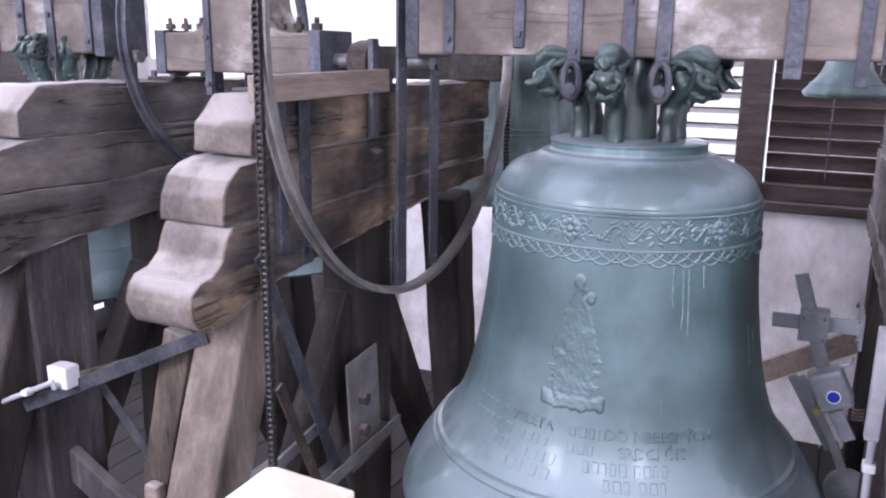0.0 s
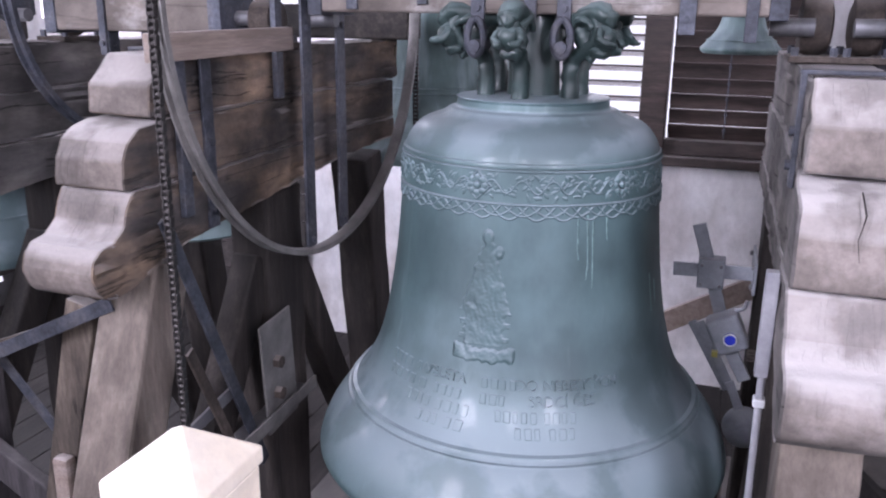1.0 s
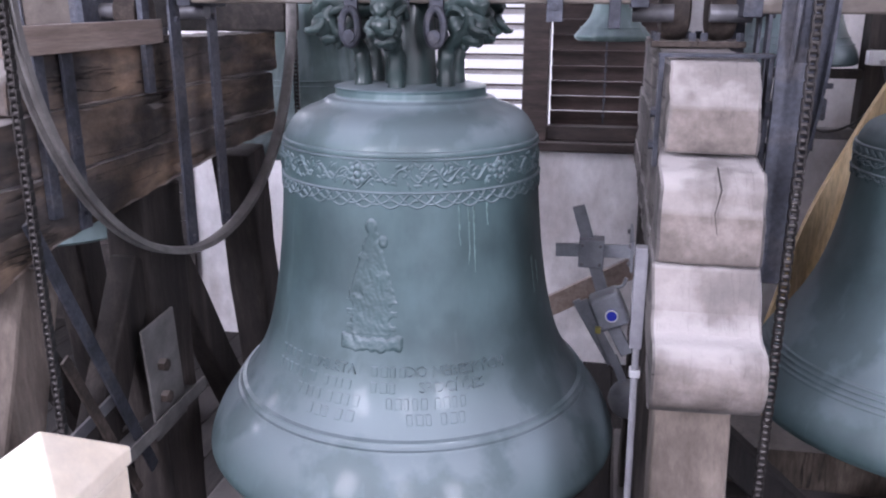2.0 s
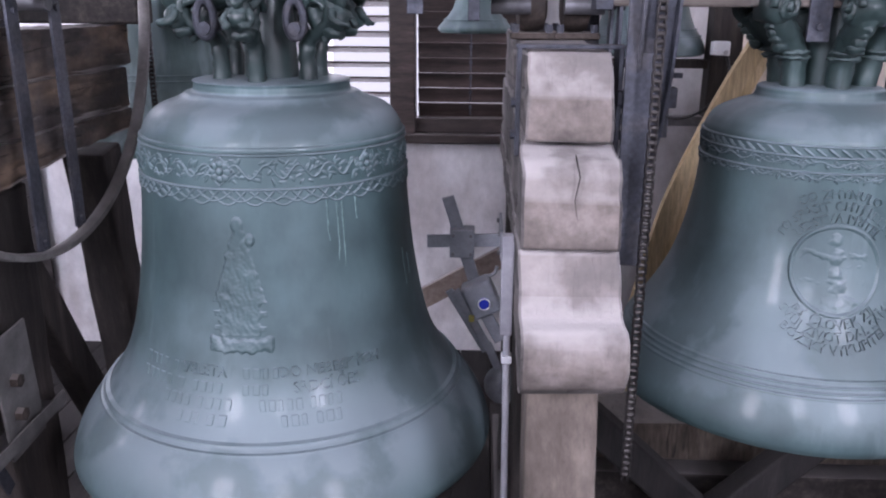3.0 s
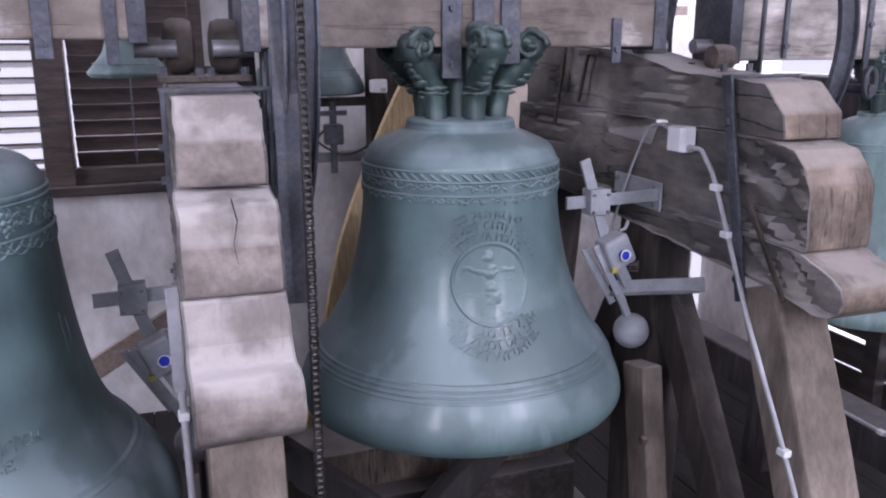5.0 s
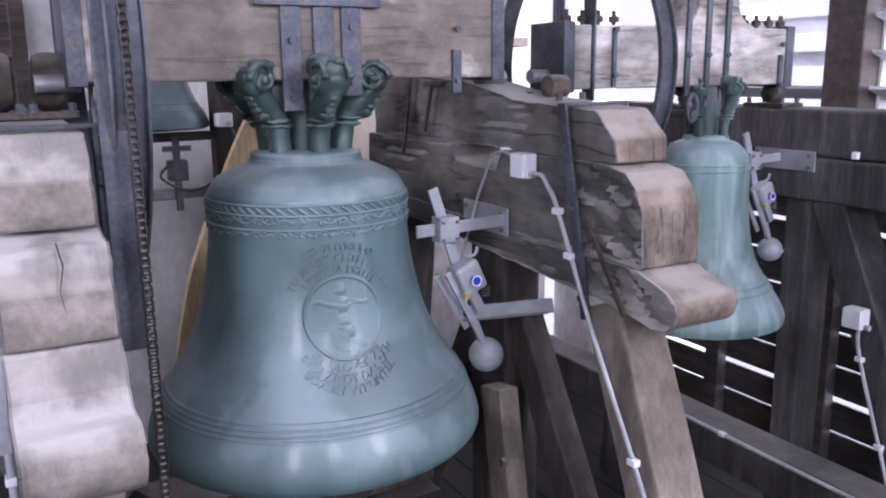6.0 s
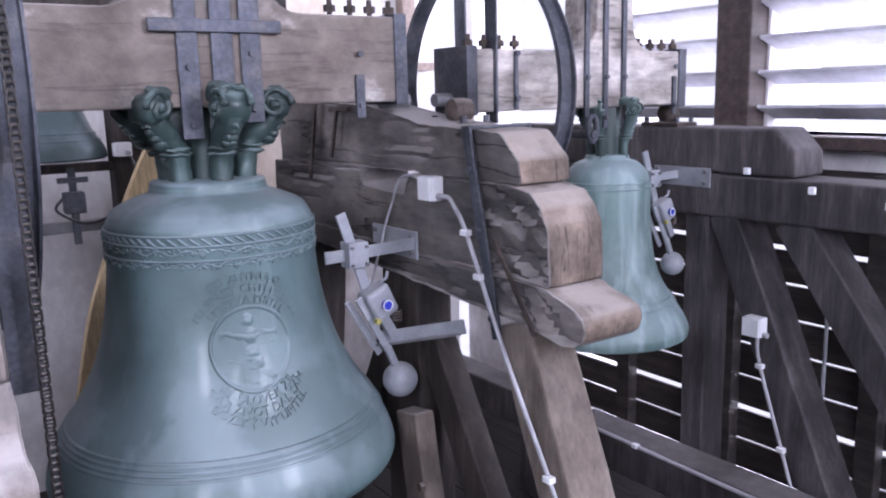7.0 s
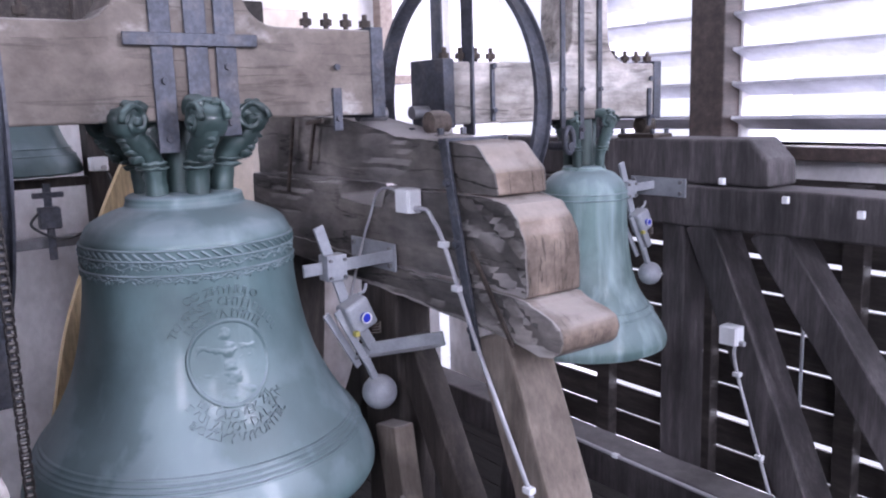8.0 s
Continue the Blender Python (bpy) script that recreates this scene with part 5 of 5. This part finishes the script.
# ---- electric strike hammers ----
def hammer(x, y, z, reach, plate_y, label, s=1.0, drop=1.0):
    """Clapper hammer: wall plate, cross arm, clamp, hanging bar, magnet housing with a badge, lever and ball. The wall lies reach metres to +x."""
    th = tagged(empty("strike_hammer", x, y, z), label, "hammer", "strike hammers")

    def q(dx, dy, dz):
        return (x + dx * s, y + dy * s, z + dz * s * drop)
    part("cross_arm", bar((x - 0.13 * s, y, z), (x + reach, y, z + 0.01), 0.012, 0.05 * s, (0, 1, 0), 0.002), GREY, th)
    wx = x + reach
    bm = box(wx - 0.012, wx, plate_y[0], plate_y[1], z - 0.06 * s, z + 0.06 * s, 0.003)
    plate = part("wall_plate", bm, GREY, th)
    for py in (plate_y[0] + 0.03, plate_y[1] - 0.03):
        for pz in (-0.035 * s, 0.035 * s):
            part("bolt", bolt((wx - 0.012, py, z + pz), (-1, 0, 0), 0.011, 0.012), STEEL, plate)
    clamp = part("clamp", box(x - 0.045 * s, x + 0.045 * s, y - 0.045 * s, y + 0.03 * s, z - 0.05 * s, z + 0.055 * s, 0.004), GREY, th)
    for sx in (-1, 1):
        for sz in (-1, 1):
            part("bolt", bolt((x + sx * 0.032 * s, y - 0.045 * s, z + sz * 0.035 * s), (0, -1, 0), 0.007, 0.012), STEEL, clamp)
    part("hanging_bar", bar(q(-0.055, 0.0, 0.17), q(0.085, -0.01, -0.27), 0.045 * s, 0.014, (1, 0, 0.2), 0.002), GREY, th)
    m, ln = frame_of(q(0.045, -0.045, -0.14), q(0.1, -0.045, -0.26), (1, 0, 0.4))
    bm = box(-0.055 * s, 0.06 * s, -0.045 * s, 0.05 * s, 0, ln, 0.016, None, 3)
    bmesh.ops.transform(bm, matrix=m, verts=bm.verts[:])
    mag = part("magnet_housing", bm, GREY, th, "rounded grey magnet housing")
    part("badge", rod(q(0.085, -0.092, -0.205), q(0.085, -0.112, -0.205), 0.021 * s, 20), BLUE, mag, "round blue badge")
    part("badge_ring", tube([(x + s * (0.085 + 0.021 * math.cos(t)), y - 0.112 * s, z + drop * s * -0.205 + s * 0.021 * math.sin(t)) for t in (2 * math.pi * k / 20 for k in range(21))], 0.003, 6), WHITE, mag, "white ring", True)
    part("tag", box(x + 0.03 * s, x + 0.05 * s, y - 0.112 * s, y - 0.09 * s, z - 0.275 * s * drop, z - 0.255 * s * drop, 0.001), YTAG, mag, "small yellow tag")
    part("hook", tube(smooth_path([q(0.09, -0.04, -0.12), q(0.12, -0.04, -0.11), q(0.13, -0.04, -0.08)], 4), 0.007 * s, 8), GREY, mag, "bent grey wire hook", True)
    for off in (-0.045, 0.0):
        part("lever", bar(q(-0.02 + off * 0.6, -0.055 - off, -0.17 + 0.4 * off), q(0.115 + off * 0.4, -0.055 - off, -0.42 + 0.3 * off), 0.03 * s, 0.012, (1, 0, 0.4), 0.002), GREY, th)
    part("stop", bar(q(0.09, -0.05, -0.26), q(0.15, -0.05, -0.37), 0.045 * s, 0.03, (1, 0, 0.4), 0.003), GREY, th)
    spring = [(x + s * (0.165 + 0.018 * math.cos(6.28 * t)), y + s * (-0.05 + 0.018 * math.sin(6.28 * t)), z + drop * s * (-0.3 + 0.012 * t)) for t in (k / 8 for k in range(33))]
    part("spring", tube(spring, 0.004, 5), RUST, th, "small rusty coil spring", True)
    part("shank", bar(q(0.1, -0.055, -0.38), q(0.15, -0.055, -0.5), 0.03 * s, 0.022, (1, 0, 0.4), 0.003), GREY, th)
    part("ball", ball(q(0.165, -0.055, -0.55), 0.074 * s, 1, 1, 1, 28, 20), GREY, th, "dull grey steel striking ball", True)
    return th


ham2 = hammer(1.835, 2.86, 1.757, 0.3, (2.84, 3.2), "grey electric strike hammer beside the medallion bell")
ham1 = hammer(0.04, 3.5, 1.35, 0.18, (3.45, 3.75), "grey electric strike hammer beside the large bell", 1.2)
ham3 = hammer(3.64, 2.89, 1.92, 0.23, (2.68, 3.05), "grey electric strike hammer beside the small bell", 0.85)
lb = tagged(empty("hammer_bracket", 2.1, 2.7, 1.42), "flat grey steel bracket below the strike hammer", "bracket")
part("bar", bar((1.93, 2.84, 1.39), (2.165, 2.56, 1.46), 0.06, 0.012, (0, 0, 1), 0.002), GREY, lb)
part("flange", bar((1.93, 2.86, 1.362), (2.165, 2.58, 1.432), 0.012, 0.06, (0, 0, 1), 0.002), STEEL, lb)
# steel bracket and diagonal strips low on the weathered frame
sb = tagged(empty("steel_bracket", -1.6, 2.75, 0.8), "unpainted steel angle bracket bolted to the post", "bracket")
plate = part("plate", bar((-1.63, 2.78, 0.7), (-1.63, 2.74, 1.19), 0.012, 0.24, (1, 0, 0), 0.003), RIM, sb)
for z in (1.0, 0.86):
    part("bolt", bolt((-1.625, 2.73, z), (1, 0, 0), 0.028, 0.03), RUST, plate)
part("angle", bar((-1.6, 2.42, 0.765), (-1.6, 3.02, 0.79), 0.055, 0.012, (0, 0, 1), 0.002), RIM, sb)
part("angle_flange", bar((-1.66, 2.42, 0.735), (-1.66, 3.02, 0.76), 0.012, 0.12, (0, 0, 1), 0.002), STEEL, sb)
part("strip", bar((-1.66, 2.12, 0.93), (-1.66, 2.47, 0.98), 0.05, 0.012, (0, 0, 1), 0.002), STEEL, sb)
part("strut", bar((-1.63, 2.1, 1.75), (-1.63, 2.62, 0.6), 0.012, 0.05, (1, 0, 0), 0.002), IRON, sb)
part("strut", bar((-1.6, 2.14, 1.28), (-1.6, 2.46, 0.6), 0.012, 0.04, (1, 0, 0), 0.002), RUST, sb)

# ---- conduit, junction boxes and cables ----


def junction_box(x0, x1, y0, y1, z0, z1, label, gland):
    th = tagged(empty("junction_box", (x0 + x1) / 2, (y0 + y1) / 2, z0), label, "junction box", "junction boxes")
    part("base", box(x0, x1, y0, y1, z0, z1, 0.008, None, 3), WHITE, th)
    part("lid", box(x0 - 0.012, x0 - 0.0005, y0 + 0.003, y1 - 0.003, z0 + 0.003, z1 - 0.003, 0.004), WHITE, th)
    part("gland", rod(gland, (gland[0], gland[1] - 0.025, gland[2]), 0.014, 12), CONDUIT, th, "grey cable gland", True)
    return th


def pipe(name, pts, r, material, label, category, clips=()):
    th = tagged(empty(name, *pts[0]), label, category)
    part("run", tube(smooth_path(pts, 5), r, 10), material, th, "", True)
    for c in clips:
        part("clip", box(c[0] - 0.016, c[0] + 0.016, c[1] - 0.02, c[1] + 0.02, c[2] - 0.012, c[2] + 0.012, 0.004), WHITE, th, "pale plastic clip")
    return th


junction_box(2.085, 2.145, 2.655, 2.745, 1.965, 2.065, "white plastic junction box on the cracked frame", (2.115, 2.655, 1.985))
pipe("conduit", [(2.115, 2.64, 1.985), (2.12, 2.59, 1.985), (2.12, 2.55, 1.95), (2.12, 2.48, 1.86), (2.115, 2.285, 1.5), (2.1, 2.13, 1.27), (2.09, 1.98, 1.045), (2.07, 1.7, 0.6)], 0.009, CONDUIT, "grey plastic conduit running down the frame", "conduit", [(2.118, 2.48, 1.86), (2.117, 2.4, 1.7), (2.09, 1.98, 1.045)])
pipe("cable", [(2.11, 2.745, 2.03), (2.12, 2.85, 2.055), (2.12, 2.95, 2.03), (2.12, 3.02, 1.92), (2.1, 3.05, 1.82), (1.95, 2.93, 1.6)], 0.006, CONDUIT, "thin grey cable looped to the hammer", "cable")
junction_box(3.79, 3.855, 2.3, 2.4, 1.15, 1.25, "white plastic junction box on the dark brace", (3.82, 2.3, 1.165))
pipe("conduit", [(3.82, 2.33, 1.15), (3.82, 2.31, 1.0), (3.82, 2.1, 0.4), (3.82, 1.95, -0.1)], 0.009, CONDUIT, "grey plastic conduit on the dark brace", "conduit", [(3.82, 2.31, 1.0), (3.82, 2.17, 0.6)])
pipe("conduit", [(3.58, 3.6, 0.44), (3.58, 2.2, 0.42), (3.58, 1.2, 0.42)], 0.011, CONDUIT, "pale conduit along the low sill beam", "conduit", [(3.58, 2.9, 0.43)])
pipe("conduit", [(0.2, 2.28, 1.72), (0.2, 2.27, 1.4), (0.205, 2.24, 0.9), (0.21, 2.2, 0.2)], 0.011, CONDUIT, "white conduit beside the pale frame", "conduit", [(0.2, 2.27, 1.35)])
tr = tagged(empty("trunking", 0.185, 2.3, 1.43), "white square cable trunking on the pale frame", "trunking")
part("channel", box(0.178, 0.214, 2.25, 2.29, 1.43, 1.735, 0.003), CONDUIT, tr)
junction_box(-2.63, -2.54, 2.06, 2.13, 1.11, 1.2, "white plastic junction box on the steel rail", (-2.58, 2.06, 1.13))
pipe("conduit", [(-2.6, 2.06, 1.14), (-2.75, 2.05, 1.07), (-2.9, 2.04, 1.0), (-3.1, 2.03, 0.9)], 0.011, CONDUIT, "grey conduit on the steel rail", "conduit", [(-2.75, 2.05, 1.07)])
rl = tagged(empty("steel_rail", -2.3, 2.12, 1.2), "dark steel angle rail before the old frame", "rail")
part("angle", bar((-2.86, 2.14, 0.985), (-1.9, 2.16, 1.44), 0.06, 0.01, (0, 1, 0), 0.002), IRON, rl)
part("angle_flange", bar((-2.86, 2.115, 0.96), (-1.9, 2.135, 1.415), 0.01, 0.05, (0, 1, 0), 0.002), IRON, rl)

part("strip", bar((-2.6, 2.26, 1.08), (-2.3, 2.26, 0.74), 0.008, 0.045, (0, 1, 0), 0.002), IRON, rl, "thin dark steel strip")
part("lower_angle", bar((-2.8, 2.3, 1.03), (-1.95, 2.32, 1.36), 0.03, 0.03, (0, 1, 0), 0.002), OAK_UP, rl, "thin timber batten")
sp = tagged(empty("stub_post", -2.245, 2.18, FLOOR), "short pale rounded post beside the old frame", "post")
part("stub", bar((-2.245, 2.18, FLOOR), (-2.245, 2.18, 0.735), 0.075, 0.06, (1, 0, 0), 0.018, 0.001, 2, 0.3), PLANK, sp)

# cream newel post close to the camera
nw = tagged(empty("newel_post", -0.672, 0.885, FLOOR), "cream painted newel post with a shallow pyramid cap", "post")
bm = bmesh.new()
c = [bm.verts.new((-0.672 + sx * 0.082, 0.885 + sy * 0.085, 1.748)) for sx, sy in ((-1, -1), (1, -1), (1, 1), (-1, 1))]
c0 = [bm.verts.new((v.co.x, v.co.y, 1.72)) for v in c]
ap = bm.verts.new((-0.672, 0.885, 1.81))
for i in range(4):
    j = (i + 1) % 4
    bm.faces.new((c[i], c[j], ap))
    bm.faces.new((c0[i], c0[j], c[j], c[i]))
bm.faces.new(c0[::-1])
bmesh.ops.bevel(bm, geom=bm.edges[:], offset=0.003, segments=2, profile=0.5, affect="EDGES")
part("cap", bm, CAP, nw)
part("shaft", box(-0.75, -0.594, 0.804, 0.966, FLOOR, 1.7195, 0.006), CAP, nw)

# ---- far bays ----
P5 = [(0.1, 1.98), (0.2, 1.97), (0.28, 1.92), (0.3, 1.86), (0.305, 1.75), (0.33, 1.55), (0.38, 1.4), (0.46, 1.28), (0.52, 1.2), (0.53, 1.15)]
bell("bell", -3.52, 3.05, [(r * 0.95, z + 0.06) for r, z in P5], "dull green bronze bell in the shaded far bay", BRONZE, [(1.42, 0.008), (1.9, 0.006)], -1.5, 0.06, 0.13, 0.22, 0.4, 6)
P4 = [(0.04, 2.02), (0.1, 2.015), (0.15, 1.97), (0.16, 1.9), (0.17, 1.75), (0.2, 1.62), (0.25, 1.5), (0.27, 1.45)]
bell("bell", -2.2, 3.05, P4, "small green bronze bell in the shaded bay", BRONZE_G, [(1.93, 0.005), (1.56, 0.005)], -1.5, 0.03, 0.06, 0.1, 0.26, 4)
# back row
PB = [(0.1, 2.75), (0.25, 2.74), (0.38, 2.68), (0.42, 2.6), (0.44, 2.3), (0.475, 2.05), (0.53, 1.85), (0.62, 1.7), (0.7, 1.6), (0.71, 1.54)]
bell("bell", -1.75, 5.05, PB, "pale green bronze bell in the back row", BRONZE_G, [(1.96, 0.007), (1.93, 0.006), (1.72, 0.008)], -1.5, 0.07, 0.16, 0.26, 0.3, 6)
PC = [(0.03, 2.62), (0.07, 2.61), (0.09, 2.56), (0.1, 2.45), (0.125, 2.34), (0.175, 2.27), (0.212, 2.228), (0.21, 2.21)]
bell("bell", 0.07, 4.9, PC, "small turquoise bronze bell in the back row", BRONZE_G, [(2.27, 0.005)], -1.5, 0.03, 0.05, 0.08, 0.2, 4)
PE = [(0.06, 2.72), (0.15, 2.71), (0.2, 2.65), (0.21, 2.55), (0.23, 2.4), (0.28, 2.25), (0.34, 2.15), (0.36, 2.08)]
bell("bell", 1.1, 5.2, PE, "green bronze bell in the back row over a beam", BRONZE, [(2.22, 0.005), (2.18, 0.005)], -1.5, 0.04, 0.08, 0.13, 0.26, 6)
bk = tagged(empty("back_trestle", 1.5, 5.0, FLOOR), "dark timber trestle of the back row", "trestle", "bell trestles")
part("post", box(1.44, 1.62, 4.95, 5.1, FLOOR, 3.1, 0.01), DARK, bk)
part("post", box(-0.95, -0.8, 5.3, 5.45, FLOOR, 1.3, 0.01), DARK, bk)
part("rail", box(0.4, 1.44, 4.98, 5.08, 2.0, 2.05, 0.006), DARK, bk)
part("rail", box(0.4, 1.44, 4.98, 5.06, 1.66, 1.72, 0.006), STEEL, bk)
part("top_rail", box(-2.6, 2.6, 5.0, 5.2, 2.86, 3.08, 0.012), DARK_Y, bk)
sp = tagged(empty("striker", 1.2, 4.95, 1.6), "dark electric striker hanging under the back beam", "hammer")
part("bar", box(1.18, 1.22, 4.92, 4.945, 1.6, 2.03, 0.003), IRON, sp)
part("housing", box(1.14, 1.25, 4.86, 4.95, 1.78, 1.9, 0.01), IRON, sp)
part("arm", box(1.12, 1.28, 4.9, 4.93, 1.95, 1.98, 0.003), IRON, sp)
junction_box(1.445, 1.53, 4.88, 4.95, 2.08, 2.16, "white plastic junction box on the back post", (1.5, 4.88, 2.1))
pipe("cable", [(1.52, 4.9, 2.08), (1.54, 4.9, 1.95), (1.42, 4.88, 1.78), (1.25, 4.88, 1.72), (1.1, 4.9, 1.8), (1.14, 4.9, 1.87)], 0.008, CABLE, "black cable sagging to the striker", "cable")
# new pine brace behind the second bell
yb = tagged(empty("pine_brace", 1.3, 4.6, 0.8), "curved brace of new yellow pine", "brace")
pth = smooth_path([(1.7, 4.6, 2.35), (1.5, 4.6, 1.98), (1.34, 4.6, 1.62), (1.2, 4.6, 1.25), (1.1, 4.6, 0.82), (0.95, 4.6, 0.1), (0.86, 4.6, FLOOR)], 4)
for off, dy, w in ((0.0, 0.0, 0.05), (0.1, 0.09, 0.04)):
    bm = bmesh.new()
    rings = []
    for p in pth:
        rings.append([bm.verts.new((p.x + off + a, p.y + dy + b, p.z - 0.25 * a)) for a, b in ((-w, -0.03), (w, -0.03), (w, 0.03), (-w, 0.03))])
    for a, b in zip(rings, rings[1:]):
        for i in range(4):
            bm.faces.new((a[i], a[(i + 1) % 4], b[(i + 1) % 4], b[i]))
    bm.faces.new(rings[0])
    bm.faces.new(rings[-1][::-1])
    part("board", bm, YELLOW, yb)
lx = tagged(empty("loose_board", 0.1, 6.2, 0.1), "pale board leaning across the back wall", "board")
part("board", bar((-0.45, 6.2, 0.0), (0.45, 6.2, 0.52), 0.16, 0.06, (0, 0, 1), 0.004), PLANK, lx)
lp = tagged(empty("pale_post", 2.1, 2.8, FLOOR), "pale oak strut behind the cracked frame", "strut")
part("strut", bar((2.08, 2.55, FLOOR), (2.08, 2.83, 1.04), 0.1, 0.16, (1, 0, 0), 0.01, 0.003, 3, 0.2), OAK_POST, lp)
part("bolt", bolt((2.03, 2.7, 0.75), (-1, 0, 0), 0.02, 0.02), RUST, lp)
# floor planks
fl = part_floor
w = 0.24
x = XL
while x < XR - 0.01:
    part("plank", box(x + 0.004, min(x + w, XR) - 0.004, 0.4, YB - 0.01, FLOOR - 0.03, FLOOR, 0.004), SOIL, fl)
    x += w
